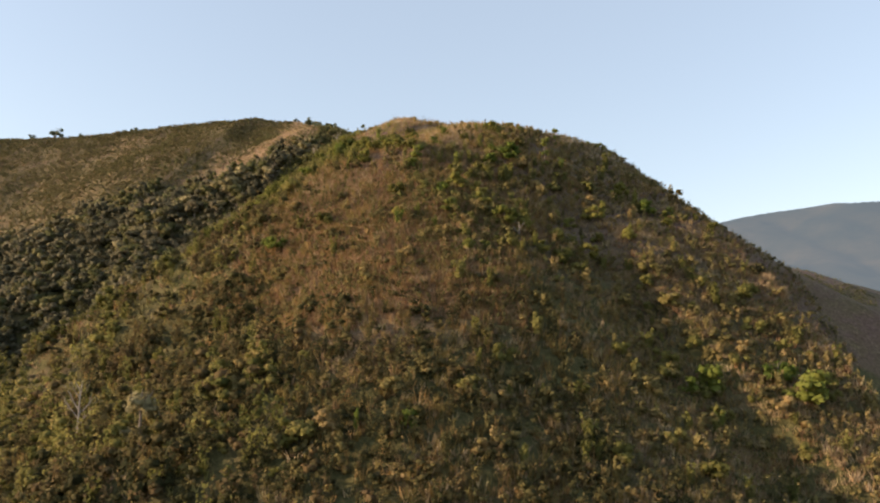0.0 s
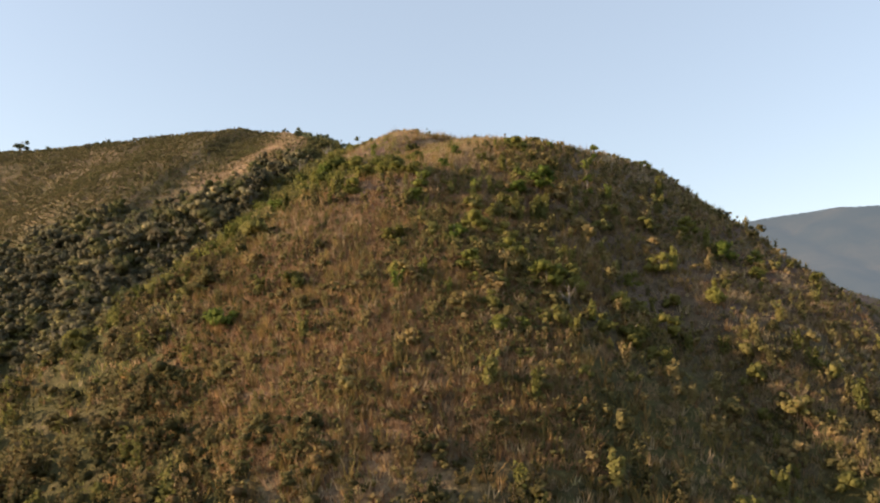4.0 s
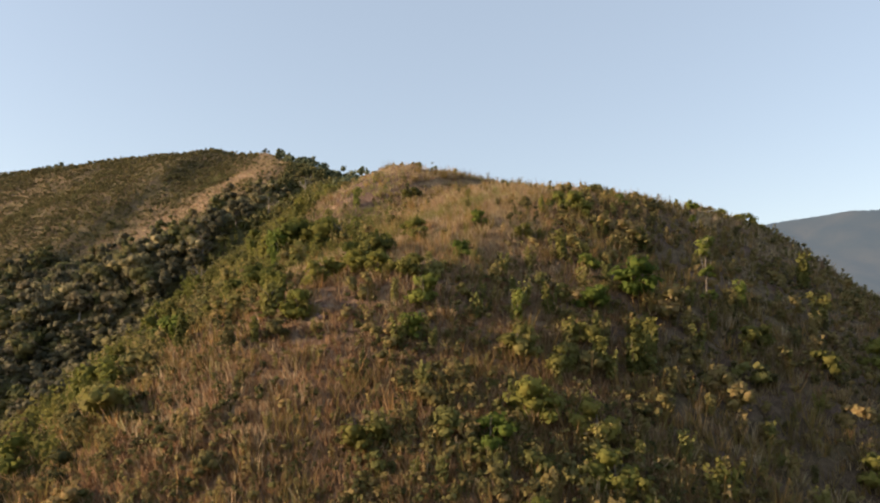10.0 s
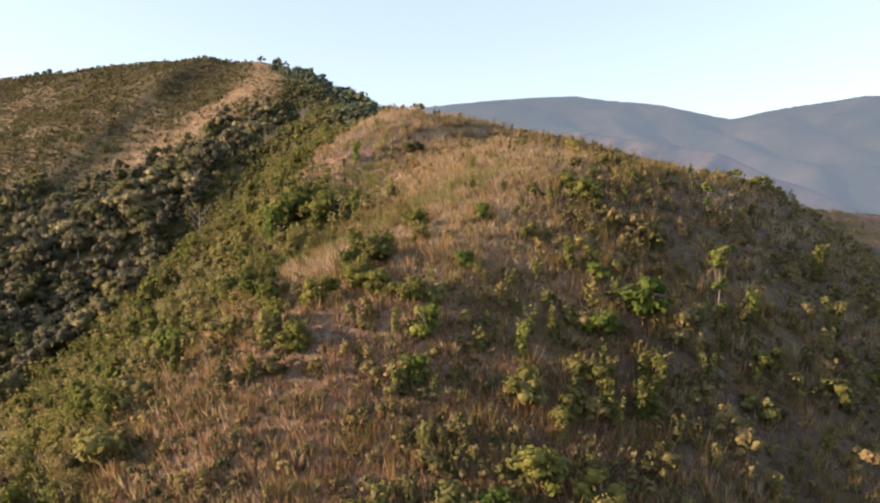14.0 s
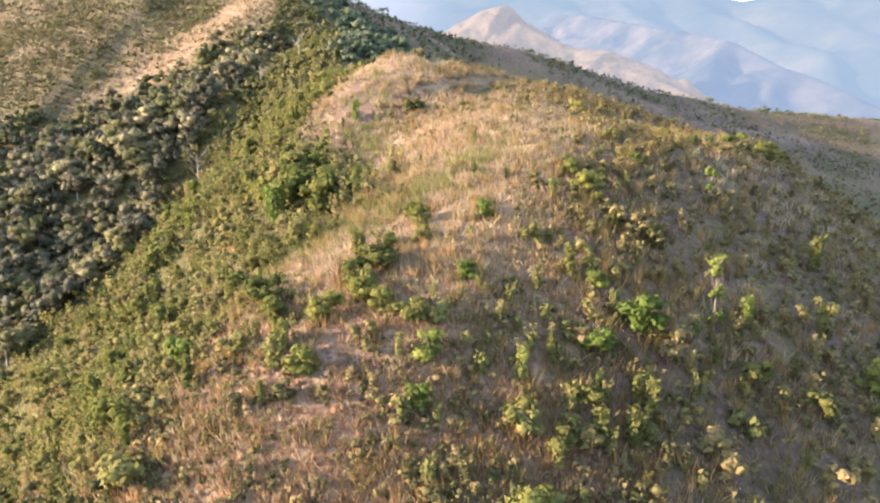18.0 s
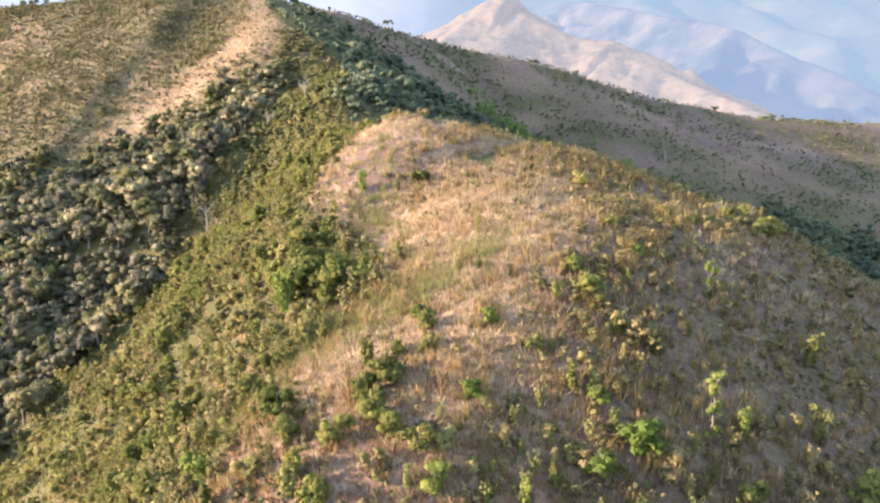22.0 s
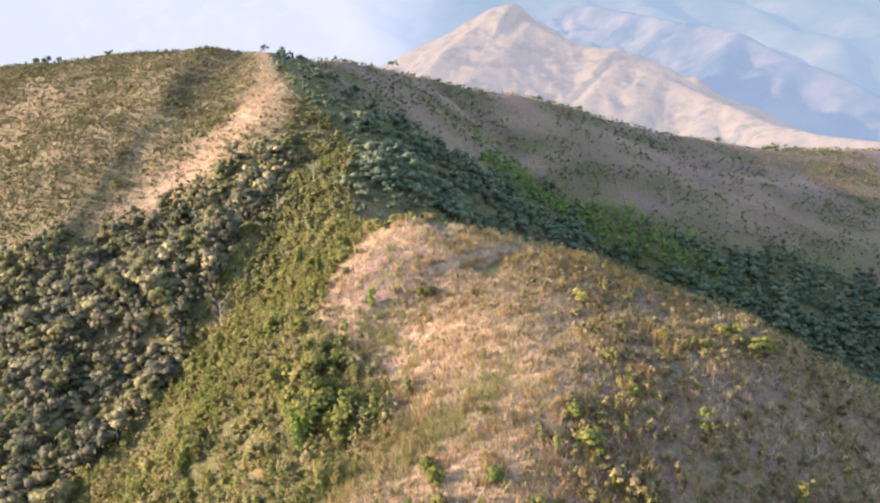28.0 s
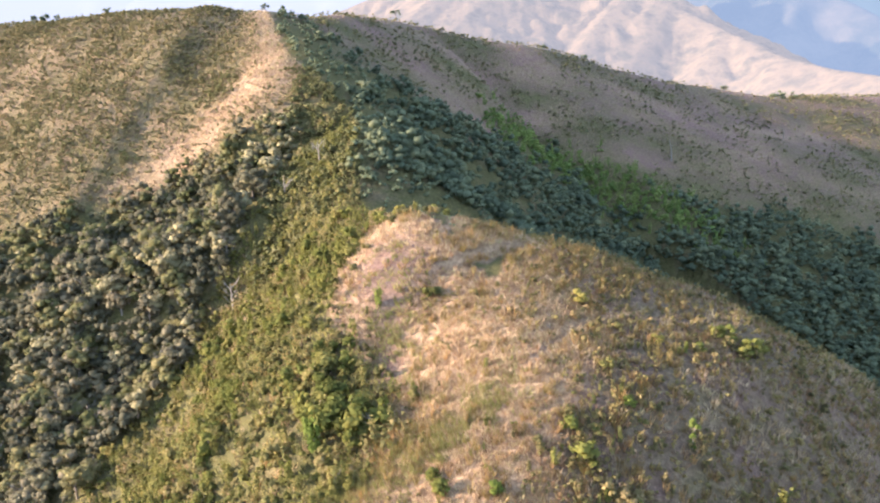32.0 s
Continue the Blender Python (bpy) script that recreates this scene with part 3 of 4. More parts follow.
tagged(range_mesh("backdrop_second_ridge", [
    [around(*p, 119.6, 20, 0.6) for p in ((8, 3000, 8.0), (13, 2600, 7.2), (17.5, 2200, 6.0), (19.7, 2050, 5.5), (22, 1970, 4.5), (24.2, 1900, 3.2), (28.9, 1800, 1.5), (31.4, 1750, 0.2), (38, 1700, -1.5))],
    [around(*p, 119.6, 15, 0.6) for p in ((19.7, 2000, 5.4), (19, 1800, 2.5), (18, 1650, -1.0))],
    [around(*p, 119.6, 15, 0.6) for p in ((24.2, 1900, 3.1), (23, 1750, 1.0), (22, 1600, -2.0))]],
    (-100, 1800, 1000, 3100), 10, 34, MIDDLE_FAR, 1.3), "second far dry ridge, haze painted into its colour", "hills", kind="structure")
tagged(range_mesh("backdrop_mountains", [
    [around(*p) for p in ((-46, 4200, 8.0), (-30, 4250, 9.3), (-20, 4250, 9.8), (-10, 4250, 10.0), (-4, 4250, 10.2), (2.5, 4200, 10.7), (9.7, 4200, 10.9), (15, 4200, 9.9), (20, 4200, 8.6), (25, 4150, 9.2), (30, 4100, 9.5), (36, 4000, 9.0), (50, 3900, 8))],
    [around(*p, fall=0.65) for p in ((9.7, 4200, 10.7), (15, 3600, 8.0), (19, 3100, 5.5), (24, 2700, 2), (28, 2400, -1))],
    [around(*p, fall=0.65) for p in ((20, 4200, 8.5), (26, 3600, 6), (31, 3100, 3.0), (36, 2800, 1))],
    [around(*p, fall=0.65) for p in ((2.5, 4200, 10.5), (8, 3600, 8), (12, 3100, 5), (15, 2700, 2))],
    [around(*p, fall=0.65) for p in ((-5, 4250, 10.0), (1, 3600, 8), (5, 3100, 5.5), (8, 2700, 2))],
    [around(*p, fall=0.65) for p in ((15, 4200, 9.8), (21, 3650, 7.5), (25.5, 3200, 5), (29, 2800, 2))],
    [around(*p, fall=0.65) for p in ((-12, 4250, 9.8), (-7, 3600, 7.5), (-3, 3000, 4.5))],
    [around(*p, fall=0.65) for p in ((30, 4100, 9.4), (36, 3400, 5))]], (-3200, 3400, 2100, 4780), 28, 90, BLUE_FAR, 0.9, painted_haze_from=(0.0, 9.0)), "blue mountain range, haze painted into its colour", "mountains", kind="structure")
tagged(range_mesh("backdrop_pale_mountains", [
    [around(*p) for p in ((-60, 3400, 0), (-40, 3500, 1.5), (-29, 3600, 3.6), (-25.6, 3600, 5.0), (-22, 3600, 3.8), (-17, 3700, 4.6), (-11, 3800, 5.0), (-8, 3800, 2.0))]], (-3400, 0, 2500, 4400), 34, 110, PALE_FAR), "pale mountains, white haze painted into their colour", "mountains", kind="structure")

# ---- grass ----
def tuft(rng, blades, spread, tall, width):
    a, r = rng.uniform(0, 2 * math.pi, blades), spread * np.sqrt(rng.uniform(0, 1, blades))
    base = np.stack([r * np.cos(a), r * np.sin(a), np.full(blades, -0.1)], 1)
    lean = rng.normal(0, 0.28, (blades, 2)) + 0.35 * np.stack([np.cos(a), np.sin(a)], 1)
    h = tall * rng.uniform(0.55, 1.1, blades)
    tip = base + np.stack([lean[:, 0] * h, lean[:, 1] * h, h], 1)
    b = rng.uniform(0, math.pi, blades)
    w = np.stack([np.cos(b), np.sin(b), np.zeros(blades)], 1) * width / 2
    return np.stack([base - w, base + w, tip], 1).reshape(-1, 3), np.arange(3 * blades).reshape(-1, 3)


TUFTS = [tuft(RNG, 7, 0.32, 0.85, 0.12) for _ in range(8)]
STALKS = []
for _ in range(10):
    v, f = tuft(RNG, 15, 0.32, RNG.uniform(1.2, 2.0), 0.13)
    v[:, :2] *= np.interp(v[:, 2], [0, 2], [1.0, 0.75])[:, None]
    STALKS.append((v, f))
CLUMPS = [tuft(RNG, 16, 0.55, 1.15, 0.13) for _ in range(6)]
WIDE_TUFTS = [tuft(RNG, 6, 0.6, 1.0, 0.22) for _ in range(6)]
SPUR_BOX = (-60, 80, 48, 205)
x, y = scatter(RNG, SPUR_BOX, 130000, lambda c, x, y: c["spur"] * np.clip(0.36 + 0.72 * c["straw"] - 0.55 * c["red"] - c["trail"] - 0.25 * c["green_flank"] + 0.35 * c["blot"] - 0.2 * c["side"] - 0.45 * np.clip((100 - y) / 15, 0, 1) * np.clip((30 - x) / 12, 0, 1), 0, 1))
# Rust grass on the side also darkens it for shade.
front = RNG.uniform(size=len(x)) < np.maximum(np.interp(y, [104, 126], [0.72, 0.15]), 0.85 * cover(x, y)["side"])
stuff("dry_grass", TUFTS, x[~front], y[~front], RNG.uniform(0.6, 1.25, (~front).sum()), GRASS, "tall dry straw-coloured grass tufts on the spur", "grass", RNG)
stuff("rust_grass", TUFTS, x[front], y[front], RNG.uniform(0.6, 1.25, front.sum()), RUST, "rust-brown dry grass on the steep front, and on the side for shade", "grass", RNG)
x, y = scatter(RNG, (-48, 66, 50, 190), 22000, lambda c, x, y: c["spur"] * np.clip(0.5 + 0.6 * smooth_noise(x / 4, y / 6, 24) + 0.25 * c["patch"] - 0.12 * c["straw"] - 0.8 * c["red"] - c["trail"] - 0.3 * c["green_flank"], 0.0, 1))
stuff("stalks", STALKS, x, y, RNG.uniform(0.45, 1.15, len(x)) * np.interp(x, [22, 34], [1.0, 0.6]), STALK, "upright olive and rust-brown stalks among the grass", "undergrowth", RNG)
x, y = scatter(RNG, (-35, 65, 50, 185), 7000, lambda c, x, y: c["spur"] * np.clip(0.45 + 0.8 * smooth_noise(x / 7, y / 5, 23) - 0.9 * c["red"] - c["trail"] - 0.4 * c["green_flank"], 0, 1))
stuff("dry_grass", CLUMPS, x, y, RNG.uniform(0.6, 1.2, len(x)), GRASS, "larger pale clumps of dry bunch grass", "grass", RNG)
x, y = scatter(RNG, (-30, 8, 118, 182), 9000, lambda c, x, y: c["lush"] * np.clip(0.8 + 0.5 * c["blot"], 0, 1))
stuff("green_grass", CLUMPS, x, y, RNG.uniform(0.6, 1.2, len(x)), YELLOW_GRASS, "tall yellow-green grass along the hollow of the spur", "grass", RNG)
x, y = scatter(RNG, (-80, 0, 60, 235), 30000, lambda c, x, y: c["green_flank"] * (x > -0.66 * y - 15) * np.clip(0.75 + 0.6 * c["patch"], 0.1, 1) * np.interp(y, [102, 125], [0.15, 1.0]))
stuff("green_grass", WIDE_TUFTS, x, y, RNG.uniform(0.5, 1.1, len(x)), YELLOW_GRASS, "rank yellow-green grass between the scrub of the flank", "grass", RNG)
x, y = scatter(RNG, (5, 66, 50, 130), 9000, lambda c, x, y: c["spur"] * np.clip(0.35 + 0.9 * smooth_noise(x / 5, y / 3.5, 44), 0, 1))
stuff("dry_grass", CLUMPS, x, y, RNG.uniform(0.5, 1.05, len(x)), DULL_GRASS, "pale tussocks of withered grass low on the slope", "grass", RNG)
x, y = scatter(RNG, (-200, 200, 200, 480), 65000, lambda c, x, y: (1 - c["spur"]) * (1 - 0.45 * c["right"]) * (x > -0.66 * y - 12) * np.clip(1 - 1.3 * c["forest_l"] - 1.3 * c["forest_r"], 0, 1) * np.clip(0.5 + 0.5 * c["blot"] + c["strip"] - 0.2 * c["right"], 0, 1))
stuff("dry_grass", WIDE_TUFTS, x, y, RNG.uniform(0.35, 0.75, len(x)), DULL_GRASS, "dry grass on the higher slopes", "grass", RNG)

x, y = scatter(RNG, (-95, -38, 232, 310), 16000, lambda c, x, y: c["strip"] * np.clip(0.75 + 0.4 * c["blot"], 0, 1))
stuff("dry_grass", WIDE_TUFTS, x, y, RNG.uniform(0.4, 0.8, len(x)), GRASS, "golden dry grass on the sunlit strip of the mountain face", "grass", RNG)

# ---- scrub and trees ----
def bushes(rng, n, width, tall, lumps, count, size):
    return [crown(rng, width * rng.uniform(0.8, 1.2), tall * rng.uniform(0.8, 1.25), 0.05, lumps, count, size) for _ in range(n)]


def spires(rng, stems, tall, count, size):
    """An upright shrub: leaves along several nearly vertical shoots."""
    c, d = [], []
    for i in range(stems):
        a, lean = rng.uniform(0, 2 * math.pi), rng.uniform(0.05, 0.32)
        h = tall * rng.uniform(0.6, 1.05)
        t = rng.uniform(0.12, 1.0, count // stems)
        ring = rng.uniform(0, 2 * math.pi, len(t))
        w = 0.13 * tall * (1.1 - 0.7 * t)
        out = np.stack([np.cos(ring), np.sin(ring), np.full(len(t), 0.5)], 1)
        c.append(np.stack([math.cos(a) * lean * h * t, math.sin(a) * lean * h * t, h * t], 1) + out * w[:, None])
        d.append(out)
    return leaves(np.concatenate(c), np.concatenate(d), size, rng)


LOW_BUSHES = bushes(RNG, 8, 1.3, 1.1, 2, 16, 0.17) + [spires(RNG, 4, 1.5, 32, 0.14) for _ in range(5)]
FLANK_BUSHES = bushes(RNG, 7, 2.0, 1.5, 3, 52, 0.135) + [spires(RNG, 8, 2.1, 72, 0.135) for _ in range(6)]
FAR_BUSHES = bushes(RNG, 9, 2.4, 1.6, 1, 12, 0.30)
FOREST_CROWNS = [crown(RNG, RNG.uniform(3.4, 5.2), RNG.uniform(3.4, 5.2), 0.4, 5, 46, 0.29) for _ in range(14)]
FAR_CROWNS = [crown(RNG, RNG.uniform(3.6, 5.4), RNG.uniform(3.4, 4.8), 0.2, 4, 28, 0.38) for _ in range(10)]

x, y = scatter(RNG, SPUR_BOX, 26000, lambda c, x, y: c["spur"] * np.clip(0.42 + 0.45 * c["patch"] + 0.3 * c["blot"] + 0.2 * np.clip((x - 12) / 12, 0, 1) + 0.35 * np.clip((95 - y) / 20, 0, 1) - 0.15 * c["straw"] - 0.7 * c["red"] - c["trail"] - 0.4 * c["green_flank"], 0.0, 1))
stuff("scrub", LOW_BUSHES, x, y, RNG.uniform(0.4, 1.25, len(x)), SCRUB, "olive and brown scrub among dry grass", "scrub", RNG)
x, y = scatter(RNG, (-30, 12, 84, 133), 9000, lambda c, x, y: c["spur"] * np.clip(1 - 0.6 * c["red"] - 0.7 * c["green_flank"], 0, 1) * np.clip(0.55 + 0.4 * c["blot"] + 0.2 * c["patch"] - 0.25 * c["straw"] - 0.4 * np.clip((y - 108) / 10, 0, 1) * np.clip((x + 16) / 8, 0, 1), 0, 1))
stuff("scrub", LOW_BUSHES, x, y, RNG.uniform(0.4, 1.0, len(x)), DULL_SCRUB, "low dull green scrub on the steep front of the spur", "scrub", RNG)
x, y = scatter(RNG, (-30, 12, 84, 133), 26000, lambda c, x, y: c["spur"] * np.clip(1 - 0.5 * c["red"] - 0.7 * c["green_flank"], 0, 1) * np.interp(y, [108, 124], [1.0, 0.3]))
stuff("rust_grass", TUFTS, x, y, RNG.uniform(0.5, 1.1, len(x)), RUST, "dense rust-brown grass on the front of the spur", "grass", RNG)
x, y = scatter(RNG, (-90, 0, 50, 240), 15000, lambda c, x, y: c["green_flank"] * (x > -0.66 * y - 15) * np.clip(0.75 + 0.35 * c["blot"], 0, 1) * np.interp(y, [95, 125], [0.75, 1.0]))
size = RNG.uniform(0.55, 1.65, len(x)) * np.interp(y, [95, 125], [1.25, 1.0])
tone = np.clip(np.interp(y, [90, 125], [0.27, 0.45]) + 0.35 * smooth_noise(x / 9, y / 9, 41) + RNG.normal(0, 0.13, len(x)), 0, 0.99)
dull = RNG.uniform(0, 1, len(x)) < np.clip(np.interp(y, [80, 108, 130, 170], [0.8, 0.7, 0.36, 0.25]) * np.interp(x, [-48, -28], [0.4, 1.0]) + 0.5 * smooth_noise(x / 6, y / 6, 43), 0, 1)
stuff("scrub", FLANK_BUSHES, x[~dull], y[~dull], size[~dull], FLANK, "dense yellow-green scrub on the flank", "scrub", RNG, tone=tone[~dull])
# Low on the flank the dull scrub takes the colours with painted shade.
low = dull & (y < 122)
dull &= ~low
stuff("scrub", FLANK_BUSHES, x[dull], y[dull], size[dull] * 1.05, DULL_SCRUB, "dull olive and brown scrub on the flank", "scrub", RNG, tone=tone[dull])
stuff("scrub", FLANK_BUSHES, x[low], y[low], size[low] * 1.05, LOW_SHADE, "olive and rusty scrub low on the flank, darkened for shade", "scrub", RNG, tone=tone[low])
x, y = RNG.uniform(-75, 80, 6500), RNG.uniform(-20, 88, 6500)
keep = (y < 66) | (x < 18)
x, y = x[keep], y[keep]
stuff("scrub", FLANK_BUSHES, x, y, RNG.uniform(0.5, 1.5, len(x)), LOW_SHADE, "dull olive scrub at the foot of the hill, darkened for shade", "scrub", RNG)
x, y = RNG.uniform(-75, 80, 4000), RNG.uniform(-40, 55, 4000)
stuff("rust_grass", WIDE_TUFTS, x, y, RNG.uniform(0.5, 1.1, len(x)), RUST, "withered grass at the foot of the hill", "grass", RNG)
x, y = scatter(RNG, (-66, 260, 180, 560), 48000, lambda c, x, y: c["right"] * np.clip(1 - c["forest_r"], 0, 1) * np.clip(0.5 + 0.5 * c["patch"] + 0.4 * c["blot"] + 0.5 * smooth_noise(x / 22, y / 13, 61), 0.05, 1) * (x < 0.66 * y + 12))
stuff("scrub", FAR_BUSHES, x, y, RNG.uniform(0.3, 1.3, len(x)), OLIVE, "low olive scrub on the shaded far slope", "scrub", RNG)
x, y = scatter(RNG, (-210, -40, 215, 325), 62000, lambda c, x, y: c["left"] * (x > -0.66 * y - 12) * np.clip(1 - c["forest_l"], 0, 1) * np.clip(0.6 + 0.15 * c["patch"] + 0.4 * c["blot"] - 0.7 * c["strip"], 0.05, 1))
stuff("scrub", FAR_BUSHES, x, y, RNG.uniform(0.3, 0.95, len(x)) ** 1.2, HILL_SCRUB, "olive scrub scattered over the grassy mountain face", "scrub", RNG)
gully_bush = np.concatenate([RNG.normal((cx, cy), (wide, deep), (k, 2)) for cx, cy, wide, deep, k in ((-69, 261, 2.0, 4.5, 34), (-112, 279, 2.0, 6, 26), (-108, 264, 2.5, 4, 22), (-121, 256, 4, 3, 24), (-95, 242, 9, 3, 40))])
stuff("scrub", FLANK_BUSHES, gully_bush[:, 0], gully_bush[:, 1], RNG.uniform(0.5, 1.3, len(gully_bush)), WOOD_GREEN, "green bushes in the small gullies of the mountain face", "scrub", RNG)
x, y = scatter(RNG, (-10, 100, 285, 350), 2600, lambda c, x, y: c["strip_r"])
stuff("scrub", FLANK_BUSHES, x, y, RNG.uniform(1.2, 2.4, len(x)), FRESH_SHADE, "bright green thicket along the gully", "scrub", RNG)

# Forest: single trees where the valley is nearest, the rest as one canopy.
x, y = scatter(RNG, (-175, 0, 100, 300), 12500, lambda c, x, y: c["forest_l"] * (x > -0.66 * y - 15))
size = RNG.uniform(0.55, 1.35, len(x)) * np.interp(x, [-48, -28], [1, 0.62])
single = (x > -92) & (y > 165) & (y < 222)
rank = np.flatnonzero(single)[:260]
single[:] = False
single[rank] = True
kind = RNG.uniform(0, 1, len(x)) - 0.25 * np.clip((x + 62) / 15, 0, 1) - 0.15 * np.clip((y - 225) / 15, 0, 1) + 0.18 * smooth_noise(x / 12, y / 12, 42)
for pick, material, label in ((kind > 0.30, FOREST, "dense dark grey-green valley forest"), ((kind <= 0.30) & (kind > 0.0), WOOD_GREEN, "olive green crowns in the valley forest"), (kind <= 0.0, PALE_LEAF, "pale dry crowns in the valley forest")):
    s = pick & ~single
    stuff("valley_forest", FOREST_CROWNS, x[s], y[s], size[s], material, label, "forest", RNG, sink=0.3)
tree_x, tree_y, tree_size = x[single], y[single], size[single]
x, y = scatter(RNG, (-45, -8, 190, 262), 1500, lambda c, x, y: np.clip(1 - c["forest_l"] - c["forest_r"], 0, 1) * np.clip(1 - c["red"], 0, 1) * (y > np.interp(x, [-45, -30, -15, -8], [195, 203, 215, 240])))
stuff("saddle_wood", FOREST_CROWNS, x, y, RNG.uniform(0.3, 0.62, len(x)), WOOD_GREEN, "olive green bushes and small trees on the saddle", "forest", RNG, sink=0.3)
x, y = scatter(RNG, (-60, 240, 180, 440), 8600, lambda c, x, y: c["forest_r"] * np.clip(1.0 - 1.1 * c["strip_r"], 0, 1) * (x < 0.66 * y + 15))
stuff("gully_forest", FAR_CROWNS, x, y, RNG.uniform(0.75, 1.5, len(x)) * np.interp(x, [-45, -20], [0.5, 1]) * np.interp(y - 0.5 * np.clip(x, 0, 60), [170, 200, 222], [0.3, 0.3, 1]), SHADY, "dense green forest in the shaded gully", "forest", RNG, sink=0.3)
x, y = scatter(RNG, (35, 125, 178, 290), 900, lambda c, x, y: c["right"] * 0.9)
stuff("gully_forest", FOREST_CROWNS, x, y, RNG.uniform(0.7, 1.25, len(x)) * np.interp(y - 0.5 * np.clip(x, 0, 60), [170, 200, 222], [0.3, 0.3, 1]), SHADY, "tall dark trees filling the bottom of the gully", "forest", RNG, sink=0.3)


def plant(name, trunk_mesh, crown_mesh, label, category, group="", trunk_name="trunk", crown_name="crown"):
    """A plant with its trunk and its crown, standing at the origin."""
    ob = tagged(new(name), label, category, group)
    ob.empty_display_size = 0.2
    part(trunk_name, trunk_mesh, ob)
    if crown_mesh:
        part(crown_name, crown_mesh, ob)
    return ob


def stand(made, places, sink=0.05):
    """Sets the made plants at (x, y, scale) in turn; the first ones are used themselves, then copies."""
    for i, (px, py, scale) in enumerate(places):
        ob = made[i % len(made)]
        z = float(heights(np.array([px]), np.array([py]))[0]) - sink * scale
        m = pose(px, py, z, 0, 0, RNG.uniform(0, 360)) @ Matrix.Diagonal((scale, scale, scale, 1))
        if i < len(made):
            ob.matrix_basis = m
        else:
            ob.scale = (scale,) * 3
            copy_thing(ob, pose(px, py, z, 0, 0, RNG.uniform(0, 360)))
            ob.scale = (places[i % len(made)][2],) * 3


def mesh_tree(rng, tall, width, base, lumps, count, leaf, material, bark, limbs_n=5):
    return (mesh_of("trunk", *limbs(rng, tall * 0.8, 0.03 * tall, limbs_n, width * 0.35), bark), mesh_of("crown", *crown(rng, width, tall - base, base, lumps, count, leaf), material))


forest_trees = [plant("tree", *mesh_tree(RNG, 5.2, RNG.uniform(3.4, 5.2), 1.2, 10, 240, 0.27, (FOREST, FOREST, WOOD_GREEN, FOREST, PALE_LEAF if i == 4 else WOOD_GREEN)[i % 5], PALE_BARK if i % 4 == 0 else BARK), "grey-green broadleaf tree in the dense valley forest", "tree", "valley forest trees") for i in range(10)]
stand(forest_trees, list(zip(tree_x, tree_y, tree_size)), 0.2)


def shrub_set(name, n, material, label, group, spire, leaf=0.095, count=360):
    """Shrubs one metre tall, to be scaled."""
    made = []
    for i in range(n):
        if (i % 3 != 2) == spire:
            shape = spires(RNG, 9, 1.0, count, leaf * 0.68)
        else:
            shape = crown(RNG, RNG.uniform(0.95, 1.4), 0.92, 0.04, 10, count, leaf * 0.75)
        made.append(plant(name, mesh_of("stem", *limbs(RNG, 0.75, 0.022, 4, 0.25), BARK), mesh_of("foliage", *shape, material), label, "shrub", group, "stem", "foliage"))
    return made


FRESH_PLACES = [(-0.6, 129.2, 1.9), (1.1, 137.1, 1.9), (-22.5, 150.5, 4.4), (13.5, 126.8, 3.7), (9.5, 125.2, 2.6), (3.2, 121.8, 2.7), (-4.6, 118.9, 2.2), (-3.7, 121.8, 2.7), (23.6, 131.4, 2.8), (17.8, 148.6, 1.6), (10.3, 130.6, 2.0), (-15.4, 169.9, 3.0),
                (32.4, 84.4, 3.7), (29.6, 82.7, 2.3), (31.5, 78.4, 1.9), (42.6, 81.5, 4.4), (41.0, 84.8, 3.2), (-6.9, 66.7, 2.0), (-2.1, 67.3, 2.0), (37.6, 124.5, 3.1), (-5.5, 101.6, 2.5), (0.5, 110.3, 2.5), (-23.5, 102.0, 2.8), (-21.4, 148.5, 4.8), (-25.0, 128.0, 3.2)]
OLIVE_PLACES = [(16.7, 136.6, 2.8), (8.2, 131.2, 3.0), (5.0, 134.3, 2.1), (5.1, 129.6, 2.2), (6.7, 120.5, 2.6), (7.9, 120.8, 2.2), (8.7, 119.3, 2.4), (10.9, 119.0, 3.4), (12.7, 121.4, 3.0), (2.8, 118.3, 2.8), (5.8, 123.6, 2.7), (13.3, 137.3, 2.3),
                (-5.1, 124.1, 2.7), (-12.6, 121.5, 2.3), (-15.3, 122.0, 3.4), (-15.7, 119.9, 2.0), (-19.3, 124.6, 2.4), (-16.4, 126.8, 2.4), (-8.8, 128.0, 3.2), (-8.4, 131.2, 3.0), (-10.3, 134.3, 3.2), (-17.7, 142.2, 4.0), (-22.5, 123.4, 3.0), (-4.7, 134.7, 2.1), (0.2, 145.4, 1.5), (0.4, 154.5, 1.7), (15.8, 153.6, 1.7)]
